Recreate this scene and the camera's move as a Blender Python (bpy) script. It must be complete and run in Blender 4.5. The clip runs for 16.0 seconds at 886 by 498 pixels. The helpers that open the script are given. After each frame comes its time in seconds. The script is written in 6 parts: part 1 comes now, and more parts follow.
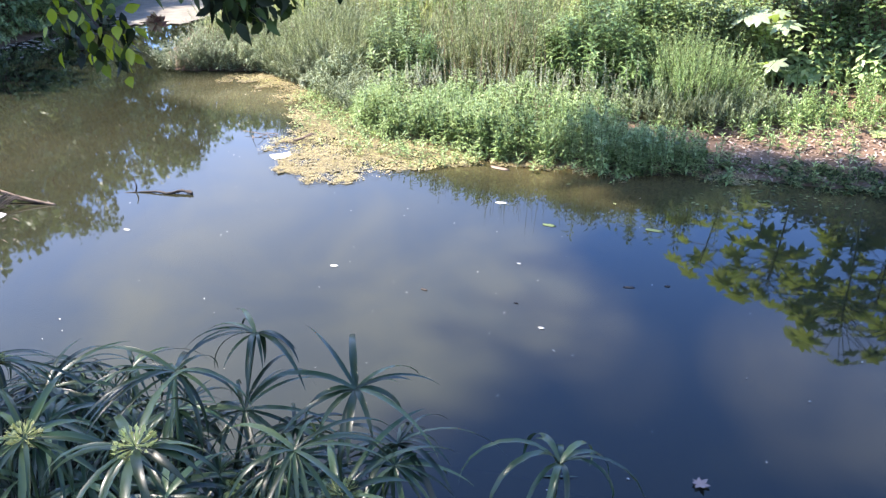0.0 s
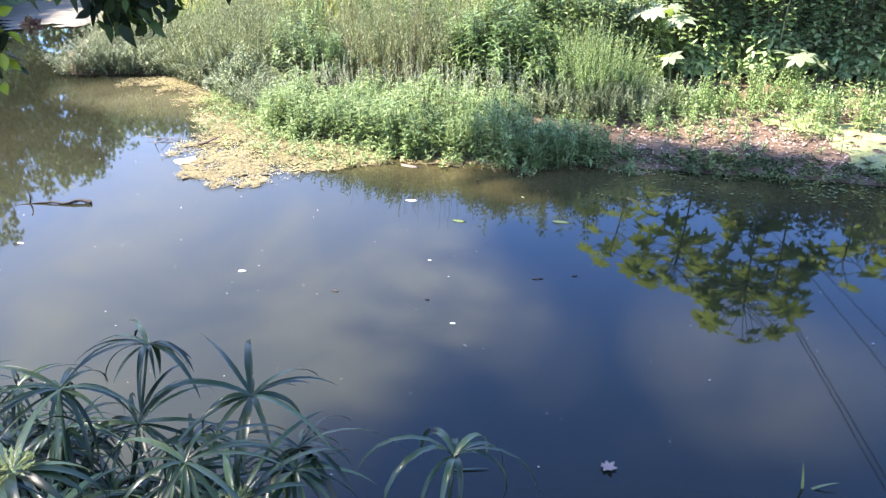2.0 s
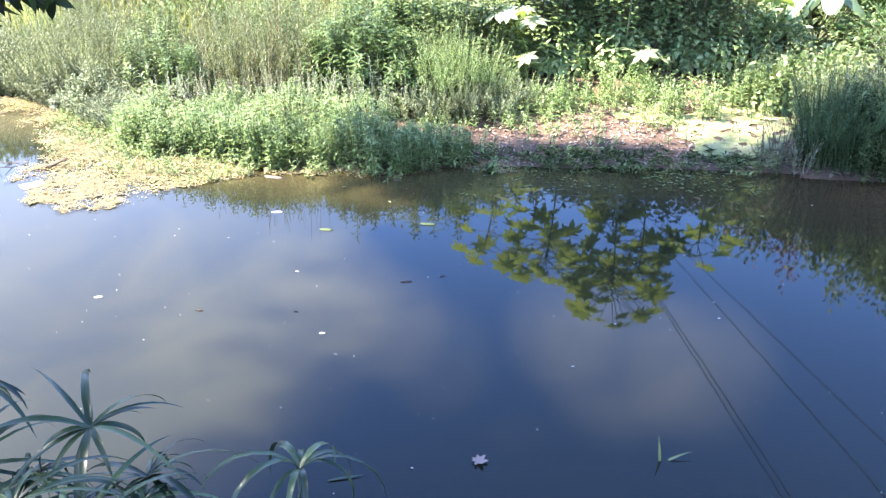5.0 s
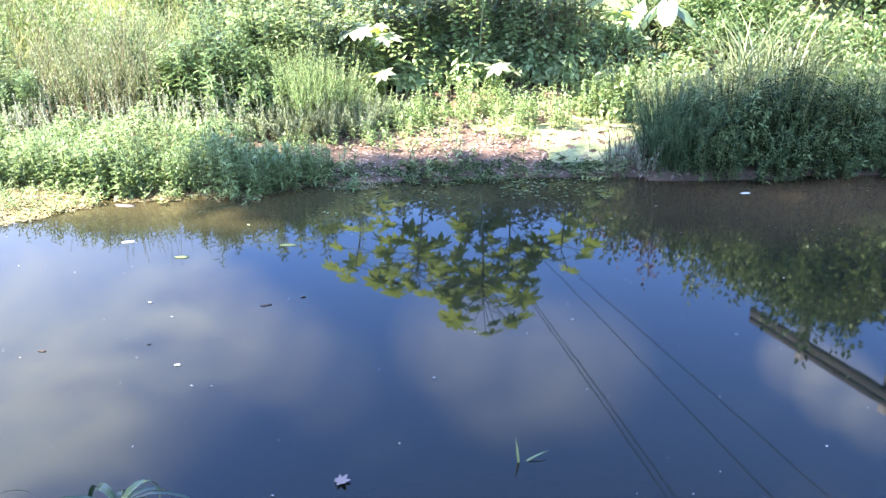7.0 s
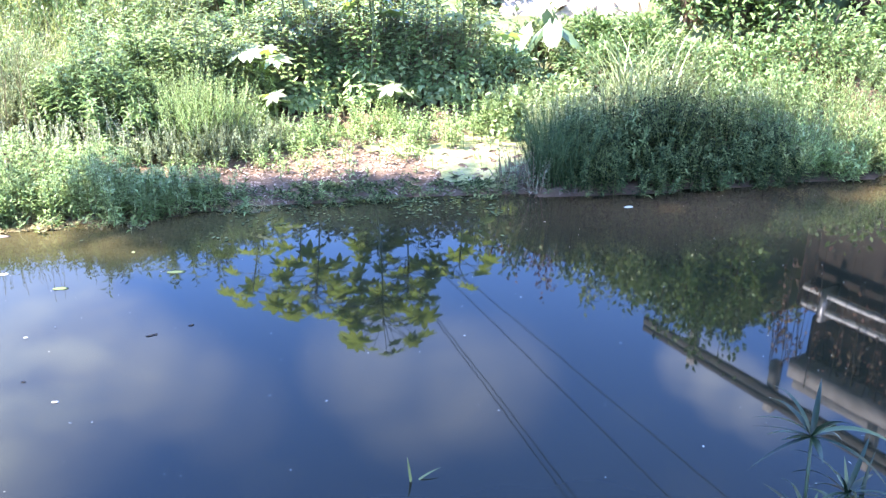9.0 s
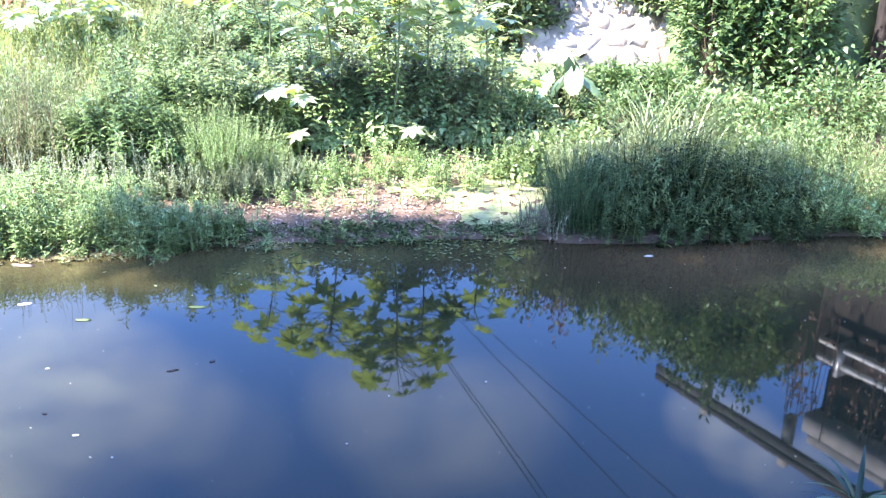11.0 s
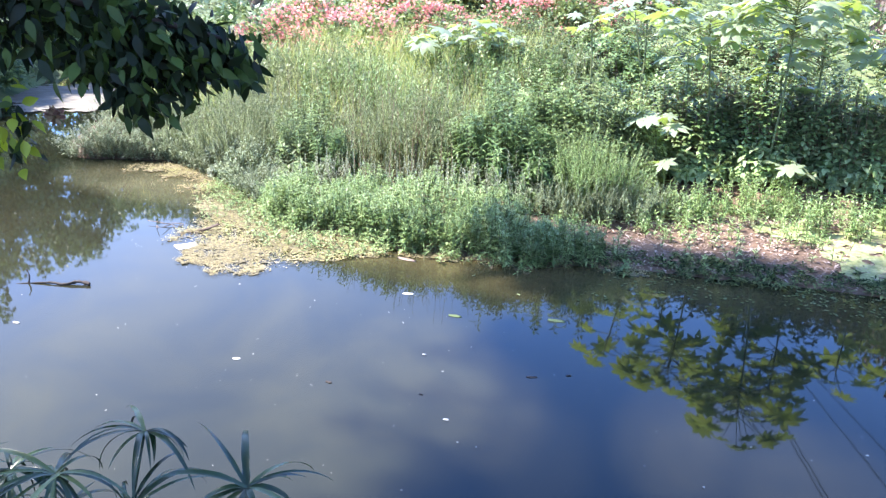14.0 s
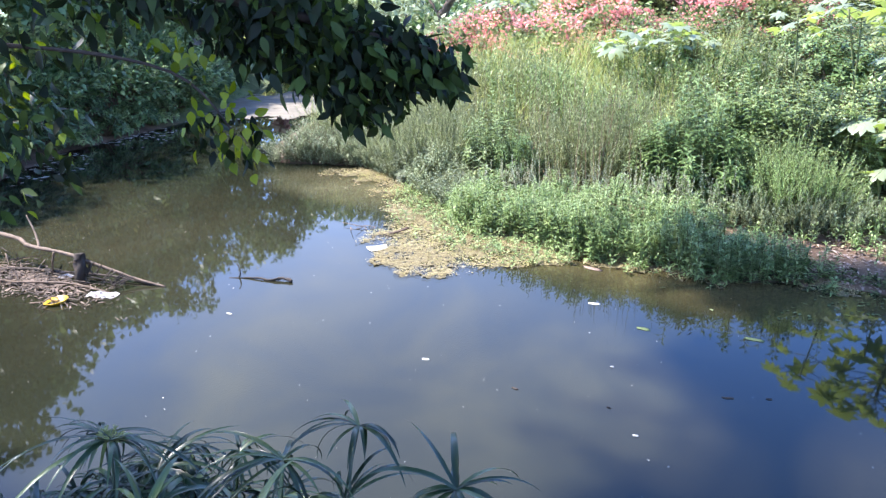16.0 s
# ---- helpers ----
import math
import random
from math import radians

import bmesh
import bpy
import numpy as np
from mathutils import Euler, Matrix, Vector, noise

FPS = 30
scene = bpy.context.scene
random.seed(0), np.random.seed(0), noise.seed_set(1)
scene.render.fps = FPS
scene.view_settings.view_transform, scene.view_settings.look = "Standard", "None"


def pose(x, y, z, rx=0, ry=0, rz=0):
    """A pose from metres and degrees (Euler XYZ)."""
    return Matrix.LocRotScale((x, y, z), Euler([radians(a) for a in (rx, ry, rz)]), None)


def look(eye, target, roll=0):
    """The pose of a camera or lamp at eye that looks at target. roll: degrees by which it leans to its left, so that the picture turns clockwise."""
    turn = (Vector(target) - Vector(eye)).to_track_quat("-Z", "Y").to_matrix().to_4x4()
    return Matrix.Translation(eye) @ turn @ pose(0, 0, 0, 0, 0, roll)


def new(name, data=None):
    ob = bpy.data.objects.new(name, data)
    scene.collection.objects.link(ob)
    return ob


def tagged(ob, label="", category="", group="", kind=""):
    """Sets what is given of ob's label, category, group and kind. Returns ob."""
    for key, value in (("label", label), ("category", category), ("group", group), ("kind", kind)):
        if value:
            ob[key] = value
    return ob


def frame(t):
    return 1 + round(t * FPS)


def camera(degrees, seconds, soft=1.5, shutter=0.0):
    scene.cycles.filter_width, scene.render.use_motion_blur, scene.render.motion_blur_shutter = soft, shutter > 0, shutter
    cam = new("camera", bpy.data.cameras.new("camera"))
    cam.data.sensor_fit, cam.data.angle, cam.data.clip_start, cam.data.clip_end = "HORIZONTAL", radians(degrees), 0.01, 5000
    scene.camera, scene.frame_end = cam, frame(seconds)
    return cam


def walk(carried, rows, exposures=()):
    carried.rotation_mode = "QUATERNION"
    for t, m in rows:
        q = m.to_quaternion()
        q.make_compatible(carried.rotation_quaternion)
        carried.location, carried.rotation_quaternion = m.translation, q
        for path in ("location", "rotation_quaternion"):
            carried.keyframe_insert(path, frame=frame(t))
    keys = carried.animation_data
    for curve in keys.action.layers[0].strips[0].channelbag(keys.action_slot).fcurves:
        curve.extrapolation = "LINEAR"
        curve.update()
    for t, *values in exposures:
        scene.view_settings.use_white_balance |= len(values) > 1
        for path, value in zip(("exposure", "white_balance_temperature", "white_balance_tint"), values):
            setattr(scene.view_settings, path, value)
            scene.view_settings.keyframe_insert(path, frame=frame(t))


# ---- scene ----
cam = camera(58.58, 16.0, soft=1.35)
PATH = [
    (0, (-0.178, -0.014, 2.275), (-2.259, 4.064, 0.266), -0.78),
    (0.5, (-0.150, -0.006, 2.276), (-2.039, 4.165, 0.266), -0.19),
    (1, (-0.135, 0.003, 2.277), (-1.916, 4.220, 0.267), -0.46),
    (1.5, (-0.120, 0.011, 2.275), (-1.825, 4.260, 0.266), -0.56),
    (2, (-0.107, 0.016, 2.274), (-1.732, 4.288, 0.249), -0.75),
    (2.5, (-0.086, 0.016, 2.279), (-1.607, 4.323, 0.245), -0.90),
    (3, (-0.071, 0.019, 2.281), (-1.458, 4.379, 0.264), -1.04),
    (3.5, (-0.057, 0.024, 2.280), (-1.352, 4.413, 0.265), -1.10),
    (3.7, (-0.052, 0.023, 2.280), (-1.314, 4.423, 0.266), -1.19),
    (6, (0.080, 0.043, 2.274), (-0.488, 4.596, 0.286), -1.02),
    (6.5, (0.119, 0.041, 2.268), (-0.256, 4.623, 0.302), -1.14),
    (7, (0.149, 0.041, 2.284), (-0.033, 4.650, 0.355), -1.00),
    (7.5, (0.183, 0.032, 2.298), (0.198, 4.659, 0.403), -0.67),
    (8, (0.210, 0.030, 2.293), (0.431, 4.666, 0.433), -0.41),
    (8.5, (0.223, 0.023, 2.298), (0.547, 4.657, 0.448), -0.01),
    (9, (0.240, 0.018, 2.299), (0.658, 4.655, 0.476), -0.08),
    (9.2, (0.248, 0.016, 2.295), (0.693, 4.661, 0.499), -0.13),
    (11.3, (0.130, 0.027, 2.336), (0.422, 4.765, 0.766), 2.34),
    (11.5, (0.119, 0.030, 2.333), (0.247, 4.777, 0.769), 2.00),
    (12, (0.079, 0.025, 2.320), (-0.162, 4.770, 0.762), 1.69),
    (12.5, (0.026, 0.017, 2.319), (-0.581, 4.744, 0.806), 1.75),
    (13, (-0.008, -0.031, 2.319), (-1.006, 4.634, 0.821), 1.40),
    (13.5, (-0.059, -0.039, 2.321), (-1.433, 4.533, 0.832), 1.11),
    (14, (-0.113, -0.037, 2.308), (-1.775, 4.441, 0.831), 1.49),
    (14.5, (-0.150, -0.038, 2.308), (-2.116, 4.324, 0.855), 1.12),
    (15, (-0.172, -0.051, 2.309), (-2.396, 4.178, 0.838), 0.31),
    (15.5, (-0.192, -0.065, 2.313), (-2.635, 4.047, 0.855), -0.36),
    (16, (-0.214, -0.082, 2.316), (-2.852, 3.911, 0.866), -0.51),
]
EXPOSURES = [(0, 1.88, 6850, 18), (3.5, 2.19, 6900, 18.5), (7, 2.62, 6800, 19.5), (9, 2.73, 6550, 20), (12.5, 2.28, 6250, 18.8), (16, 1.72, 6350, 18)]
walk(cam, [(t, look(eye, goal, lean)) for t, eye, goal, lean in PATH], EXPOSURES)

# ---------------------------------------------------------------- light
SUN = Vector((-0.55, -0.16, 0.80)).normalized()
sun_data = bpy.data.lights.new("sun", "SUN")
sun_data.energy, sun_data.angle, sun_data.color = 5.6, radians(1.2), (1.0, 0.96, 0.88)
sun = new("sun", sun_data)
sun.matrix_world = look(SUN * 50, (0, 0, 0))

world = bpy.data.worlds.new("sky")
scene.world = world
world.use_nodes = True
wn, wl = world.node_tree.nodes, world.node_tree.links
wn.clear()
sky = wn.new("ShaderNodeTexSky")
sky.sky_type, sky.sun_disc = "NISHITA", False
sky.sun_elevation, sky.sun_rotation = math.asin(SUN.z), math.atan2(SUN.x, SUN.y)
sky.air_density, sky.dust_density, sky.ozone_density = 0.9, 0.35, 7.0
w_out, w_bg = wn.new("ShaderNodeOutputWorld"), wn.new("ShaderNodeBackground")
w_bg.inputs["Strength"].default_value = 0.18
w_tc, w_map = wn.new("ShaderNodeTexCoord"), wn.new("ShaderNodeMapping")
w_map.inputs["Scale"].default_value = (1.0, 1.0, 2.2)
w_noise = wn.new("ShaderNodeTexNoise")
w_noise.inputs["Scale"].default_value, w_noise.inputs["Detail"].default_value, w_noise.inputs["Distortion"].default_value = 4.5, 6, 0.6
w_noise.inputs["Roughness"].default_value = 0.6
wl.new(w_tc.outputs["Generated"], w_map.inputs[0])
wl.new(w_map.outputs[0], w_noise.inputs["Vector"])


def sky_math(op, a_, b_):
    q = wn.new("ShaderNodeMath")
    q.operation = op
    for k_, v_ in ((0, a_), (1, b_)):
        if isinstance(v_, (int, float)):
            q.inputs[k_].default_value = v_
        else:
            wl.new(v_, q.inputs[k_])
    return q.outputs[0]


# cloud banks: azimuth, elevation, half width in degrees, thickness
# those from azimuth -40 to -12.5 are added: their reflection greys the water
cover = 0.0
for az, el, half, thick in ((-40, 28, 17, 0.50), (-27, 27, 11, 0.34), (-23, 24, 5, 0.16), (-19.5, 26.5, 5, 0.22), (-16, 29, 5, 0.24), (-12.5, 31.5, 5, 0.12), (-58, 30, 16, 0.5), (-40, 18, 16, 0.2), (-2, 29.5, 5, 0.22), (3, 31, 7, 0.27), (9, 31, 6, 0.26), (25, 28.3, 3, 0.42), (28, 29.5, 3.2, 0.52), (31, 30.6, 2.8, 0.45), (33.8, 28.7, 2.2, 0.4), (120, 40, 40, 0.6), (-140, 35, 35, 0.5)):
    a_, e_ = radians(az), radians(el)
    dot = wn.new("ShaderNodeVectorMath")
    dot.operation = "DOT_PRODUCT"
    wl.new(w_tc.outputs["Generated"], dot.inputs[0])
    dot.inputs[1].default_value = (math.sin(a_) * math.cos(e_), math.cos(a_) * math.cos(e_), math.sin(e_))
    mr = wn.new("ShaderNodeMapRange")
    mr.interpolation_type = "SMOOTHSTEP"
    mr.inputs["From Min"].default_value, mr.inputs["From Max"].default_value = math.cos(radians(half)), 1.0
    mr.inputs["To Max"].default_value = thick
    wl.new(dot.outputs["Value"], mr.inputs["Value"])
    cover = sky_math("ADD", cover, mr.outputs[0])
edge = sky_math("MULTIPLY", sky_math("SUBTRACT", w_noise.outputs[0], 0.12), 2.2)
edge = sky_math("MAXIMUM", sky_math("MINIMUM", edge, 1.15), 0.45)
cover = sky_math("MINIMUM", sky_math("MULTIPLY", cover, edge), 1.0)
w_mix = wn.new("ShaderNodeMixRGB")
w_mix.inputs[2].default_value = (4.4, 5.1, 5.9, 1)
wl.new(cover, w_mix.inputs[0])
w_deep = wn.new("ShaderNodeMixRGB")
w_deep.blend_type = "MULTIPLY"
w_deep.inputs[0].default_value, w_deep.inputs[2].default_value = 1.0, (0.78, 0.97, 1.22, 1)
wl.new(sky.outputs[0], w_deep.inputs[1])
wl.new(w_deep.outputs[0], w_mix.inputs[1])
wl.new(w_mix.outputs[0], w_bg.inputs[0])
wl.new(w_bg.outputs[0], w_out.inputs[0])


# ---------------------------------------------------------------- materials
def nodes_of(name):
    m = bpy.data.materials.new(name)
    m.use_nodes = True
    nt = m.node_tree
    return m, nt.nodes, nt.links, nt.nodes["Principled BSDF"], nt.nodes["Material Output"]


def ramp(nodes, links, source, stops):
    r = nodes.new("ShaderNodeValToRGB")
    while len(r.color_ramp.elements) < len(stops):
        r.color_ramp.elements.new(0.5)
    for e, (p, c) in zip(r.color_ramp.elements, stops):
        e.position, e.color = p, (*c, 1)
    links.new(source, r.inputs[0])
    return r


def leaf_mat(name, stops, rough=0.38, through_light=0.35, spec=0.5, patch=0.5, plant=0.28, lit=(0.482, 1.1, 1.25)):
    """Leaves: each leaf takes its own tone, with broad patches over the plant; light comes partly through."""
    m, n, l, b, out = nodes_of(name)
    geo, tc = n.new("ShaderNodeNewGeometry"), n.new("ShaderNodeTexCoord")
    noi = n.new("ShaderNodeTexNoise")
    noi.inputs["Scale"].default_value, noi.inputs["Detail"].default_value = 1.6, 3
    l.new(tc.outputs["Object"], noi.inputs["Vector"])
    mx = n.new("ShaderNodeMix")
    mx.inputs[0].default_value = patch
    l.new(geo.outputs["Random Per Island"], mx.inputs[2])
    l.new(noi.outputs[0], mx.inputs[3])
    r = ramp(n, l, mx.outputs[0], stops)
    info, vary = n.new("ShaderNodeObjectInfo"), n.new("ShaderNodeMapRange")
    vary.inputs["To Min"].default_value, vary.inputs["To Max"].default_value = 1 - plant, 1 + plant
    l.new(info.outputs["Random"], vary.inputs["Value"])
    tone = n.new("ShaderNodeHueSaturation")
    l.new(vary.outputs[0], tone.inputs["Value"])
    l.new(r.outputs[0], tone.inputs["Color"])
    r = tone
    l.new(r.outputs[0], b.inputs["Base Color"])
    b.inputs["Roughness"].default_value = rough
    b.inputs["Specular IOR Level"].default_value = spec
    tr = n.new("ShaderNodeBsdfTranslucent")
    hs = n.new("ShaderNodeHueSaturation")
    hs.inputs["Hue"].default_value, hs.inputs["Saturation"].default_value, hs.inputs["Value"].default_value = lit
    l.new(r.outputs[0], hs.inputs["Color"])
    l.new(hs.outputs[0], tr.inputs["Color"])
    mix = n.new("ShaderNodeMixShader")
    mix.inputs[0].default_value = through_light
    l.new(b.outputs[0], mix.inputs[1])
    l.new(tr.outputs[0], mix.inputs[2])
    l.new(mix.outputs[0], out.inputs[0])
    return m


def solid_mat(name, stops, scale=6.0, rough=0.8, metal=0.0, bump=0.3, detail=8, fine=40.0):
    """A mottled surface: noise at two scales for the tone, and a fine relief."""
    m, n, l, b, out = nodes_of(name)
    tc = n.new("ShaderNodeTexCoord")
    a, c = n.new("ShaderNodeTexNoise"), n.new("ShaderNodeTexNoise")
    a.inputs["Scale"].default_value, a.inputs["Detail"].default_value = scale, detail
    c.inputs["Scale"].default_value, c.inputs["Detail"].default_value = fine, 4
    mx = n.new("ShaderNodeMix")
    mx.inputs[0].default_value = 0.35
    for q in (a, c):
        l.new(tc.outputs["Object"], q.inputs["Vector"])
    l.new(a.outputs[0], mx.inputs[2])
    l.new(c.outputs[0], mx.inputs[3])
    r = ramp(n, l, mx.outputs[0], stops)
    l.new(r.outputs[0], b.inputs["Base Color"])
    b.inputs["Roughness"].default_value, b.inputs["Metallic"].default_value = rough, metal
    bp = n.new("ShaderNodeBump")
    bp.inputs["Strength"].default_value, bp.inputs["Distance"].default_value = bump, 0.02
    l.new(mx.outputs[0], bp.inputs["Height"])
    l.new(bp.outputs[0], b.inputs["Normal"])
    return m


def water_mat():
    m, n, l, b, out = nodes_of("pond_water")
    tc = n.new("ShaderNodeTexCoord")
    a = n.new("ShaderNodeTexNoise")
    a.inputs["Scale"].default_value, a.inputs["Detail"].default_value = 0.35, 3
    l.new(tc.outputs["Object"], a.inputs["Vector"])
    r = ramp(n, l, a.outputs[0], [(0.35, (0.0108, 0.0124, 0.0075)), (0.65, (0.0155, 0.0174, 0.0106))])
    cloudy = n.new("ShaderNodeTexNoise")
    cloudy.inputs["Scale"].default_value, cloudy.inputs["Detail"].default_value = 1.6, 4
    l.new(tc.outputs["Object"], cloudy.inputs["Vector"])
    tone = r
    # silt stirred up in the shallows: centre, half widths, colour
    for cx_, cy_, rx_, ry_, colour in ((3.3, 6.6, 3.0, 1.3, (0.13, 0.078, 0.036, 1)), (-8.0, 4.4, 4.2, 3.4, (0.042, 0.038, 0.022, 1)), (-2.2, 6.7, 2.6, 0.9, (0.13, 0.105, 0.045, 1)), (0.0, 6.75, 1.9, 0.8, (0.085, 0.075, 0.032, 1)), (-6.6, 8.2, 2.4, 1.1, (0.17, 0.15, 0.08, 1)), (6.5, 7.0, 2.2, 1.0, (0.15, 0.10, 0.05, 1))):
        place, near = n.new("ShaderNodeMapping"), n.new("ShaderNodeTexGradient")
        near.gradient_type = "SPHERICAL"
        place.inputs["Location"].default_value, place.inputs["Scale"].default_value = (-cx_ / rx_, -cy_ / ry_, 0), (1 / rx_, 1 / ry_, 1)
        l.new(tc.outputs["Object"], place.inputs[0])
        l.new(place.outputs[0], near.inputs[0])
        amount = n.new("ShaderNodeMath")
        amount.operation = "MULTIPLY"
        l.new(near.outputs["Fac"], amount.inputs[0])
        l.new(cloudy.outputs[0], amount.inputs[1])
        silt = n.new("ShaderNodeMixRGB")
        silt.inputs[2].default_value = colour
        l.new(amount.outputs[0], silt.inputs[0])
        l.new(tone.outputs[0], silt.inputs[1])
        tone = silt
    l.new(silt.outputs[0], b.inputs["Base Color"])
    b.inputs["Roughness"].default_value, b.inputs["IOR"].default_value = 0.028, 1.333
    w = n.new("ShaderNodeTexNoise")
    w.inputs["Scale"].default_value, w.inputs["Detail"].default_value = 2.2, 2
    l.new(tc.outputs["Object"], w.inputs["Vector"])
    bp = n.new("ShaderNodeBump")
    bp.inputs["Strength"].default_value, bp.inputs["Distance"].default_value = 0.012, 0.02
    l.new(w.outputs[0], bp.inputs["Height"])
    l.new(bp.outputs[0], b.inputs["Normal"])
    return m


M_WATER = water_mat()


def ground_mat():
    """Bare mud along the water and under the path, grassed over on the slopes behind."""
    m = solid_mat("bank_soil", [(0.3, (0.045, 0.028, 0.017)), (0.5, (0.11, 0.068, 0.042)), (0.7, (0.21, 0.14, 0.095))], 2.5, 0.9, bump=0.6)
    n, l = m.node_tree.nodes, m.node_tree.links
    b = n["Principled BSDF"]
    soil = b.inputs["Base Color"].links[0].from_socket
    tc, xyz, grown, patchy = n.new("ShaderNodeTexCoord"), n.new("ShaderNodeSeparateXYZ"), n.new("ShaderNodeMapRange"), n.new("ShaderNodeTexNoise")
    patchy.inputs["Scale"].default_value, patchy.inputs["Detail"].default_value = 1.3, 7
    l.new(tc.outputs["Object"], xyz.inputs[0])
    l.new(tc.outputs["Object"], patchy.inputs["Vector"])
    grown.inputs["From Min"].default_value, grown.inputs["From Max"].default_value = 10.2, 12.0
    l.new(xyz.outputs["Y"], grown.inputs["Value"])
    grass = ramp(n, l, patchy.outputs[0], [(0.3, (0.035, 0.060, 0.020)), (0.5, (0.085, 0.125, 0.045)), (0.7, (0.17, 0.19, 0.08))])
    mx = n.new("ShaderNodeMixRGB")
    l.new(grown.outputs[0], mx.inputs[0])
    l.new(soil, mx.inputs[1])
    l.new(grass.outputs[0], mx.inputs[2])
    l.new(mx.outputs[0], b.inputs["Base Color"])
    return m


M_SOIL = ground_mat()
M_ALGAE = solid_mat("algae", [(0.3, (0.12, 0.14, 0.045)), (0.5, (0.27, 0.285, 0.115)), (0.7, (0.45, 0.45, 0.23))], 9.0, 0.7, bump=0.5)
M_STONE = solid_mat("pale_stone", [(0.3, (0.26, 0.21, 0.165)), (0.7, (0.47, 0.395, 0.32))], 7.0, 0.85, bump=0.6)
M_CONCRETE = solid_mat("weathered_concrete", [(0.3, (0.20, 0.19, 0.17)), (0.7, (0.42, 0.40, 0.37))], 4.0, 0.85)
# concrete blackened so its colour carries the shade beneath the deck
M_SHADEWALL = solid_mat("shade_dark_concrete", [(0.3, (0.010, 0.007, 0.006)), (0.7, (0.036, 0.026, 0.021))], 3.0, 0.95)
M_WHITEPAINT = solid_mat("white_paint", [(0.3, (0.55, 0.55, 0.53)), (0.7, (0.8, 0.8, 0.78))], 9.0, 0.6, bump=0.1)
M_STEEL = solid_mat("galvanised_steel", [(0.3, (0.30, 0.31, 0.32)), (0.7, (0.5, 0.5, 0.5))], 8.0, 0.45, 0.6, bump=0.1)
M_WIRE = solid_mat("wire_rubber", [(0.3, (0.015, 0.015, 0.015)), (0.7, (0.03, 0.03, 0.03))], 8.0, 0.6, bump=0.1)
M_BARK = solid_mat("bark", [(0.3, (0.05, 0.035, 0.025)), (0.7, (0.18, 0.13, 0.095))], 9.0, 0.9, bump=0.9)
M_DRIFT = solid_mat("driftwood", [(0.3, (0.050, 0.032, 0.022)), (0.7, (0.20, 0.145, 0.10))], 12.0, 0.8, bump=0.7)
M_STEM = solid_mat("green_stem", [(0.3, (0.07, 0.09, 0.03)), (0.7, (0.17, 0.19, 0.08))], 9.0, 0.6, bump=0.2)
M_BROWNSTEM = solid_mat("brown_stem", [(0.3, (0.10, 0.065, 0.04)), (0.7, (0.25, 0.17, 0.11))], 9.0, 0.8, bump=0.2)
M_HERB = leaf_mat("herb_leaf", [(0.25, (0.080, 0.140, 0.046)), (0.5, (0.215, 0.325, 0.120)), (0.75, (0.40, 0.50, 0.24))], 0.48, 0.28, 0.35, plant=0.15, patch=0.55)
M_GREY = leaf_mat("greygreen_leaf", [(0.25, (0.070, 0.092, 0.050)), (0.5, (0.205, 0.26, 0.145)), (0.75, (0.39, 0.44, 0.28))], 0.48, 0.25, 0.35, patch=0.6)
M_OLIVE = leaf_mat("olive_leaf", [(0.25, (0.088, 0.120, 0.046)), (0.5, (0.23, 0.285, 0.13)), (0.75, (0.40, 0.45, 0.25))], 0.46, 0.3, 0.4, patch=0.6, plant=0.2)
M_BUSH = leaf_mat("bush_leaf", [(0.25, (0.062, 0.098, 0.034)), (0.5, (0.172, 0.25, 0.095)), (0.75, (0.35, 0.43, 0.19))], 0.45, 0.28, 0.4, patch=0.6)
M_DEEP = leaf_mat("deep_leaf", [(0.25, (0.048, 0.092, 0.036)), (0.5, (0.105, 0.175, 0.068)), (0.75, (0.21, 0.29, 0.13))], 0.46, 0.3, 0.4)
M_GRASS = leaf_mat("grass_blade", [(0.25, (0.17, 0.22, 0.07)), (0.5, (0.29, 0.34, 0.125)), (0.75, (0.44, 0.46, 0.21))], 0.46, 0.4, 0.4)
# base greens paled to hold the sun's glare; light coming through keeps its green
M_CASTOR = leaf_mat("castor_leaf", [(0.25, (0.20, 0.26, 0.165)), (0.5, (0.27, 0.33, 0.215)), (0.75, (0.36, 0.41, 0.28))], 0.30, 0.45, 0.8, plant=0.1, lit=(0.468, 2.4, 1.3))
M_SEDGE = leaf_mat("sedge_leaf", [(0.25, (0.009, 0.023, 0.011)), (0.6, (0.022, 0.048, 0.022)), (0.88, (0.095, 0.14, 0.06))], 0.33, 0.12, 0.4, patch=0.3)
M_SEDGEFLOWER = leaf_mat("sedge_flower", [(0.25, (0.25, 0.29, 0.10)), (0.75, (0.45, 0.48, 0.22))])
M_TREE = leaf_mat("tree_leaf", [(0.25, (0.022, 0.050, 0.018)), (0.5, (0.040, 0.085, 0.028)), (0.75, (0.075, 0.14, 0.035))], 0.35, 0.25)
# near-black stops: the shade under the canopy is put into the leaf colour
M_BOUGHSHADE = leaf_mat("shaded_bough_leaf", [(0.25, (0.006, 0.012, 0.005)), (0.5, (0.013, 0.026, 0.008)), (0.78, (0.045, 0.080, 0.016))], 0.5, 0.22, 0.2, patch=0.3)
M_MUDFLAT = solid_mat("drying_mud", [(0.3, (0.10, 0.09, 0.07)), (0.7, (0.21, 0.19, 0.15))], 3.0, 0.95, bump=0.4)
M_DRYVINE = leaf_mat("dry_vine", [(0.25, (0.10, 0.045, 0.035)), (0.5, (0.20, 0.11, 0.08)), (0.75, (0.26, 0.20, 0.11))], 0.7, 0.2)
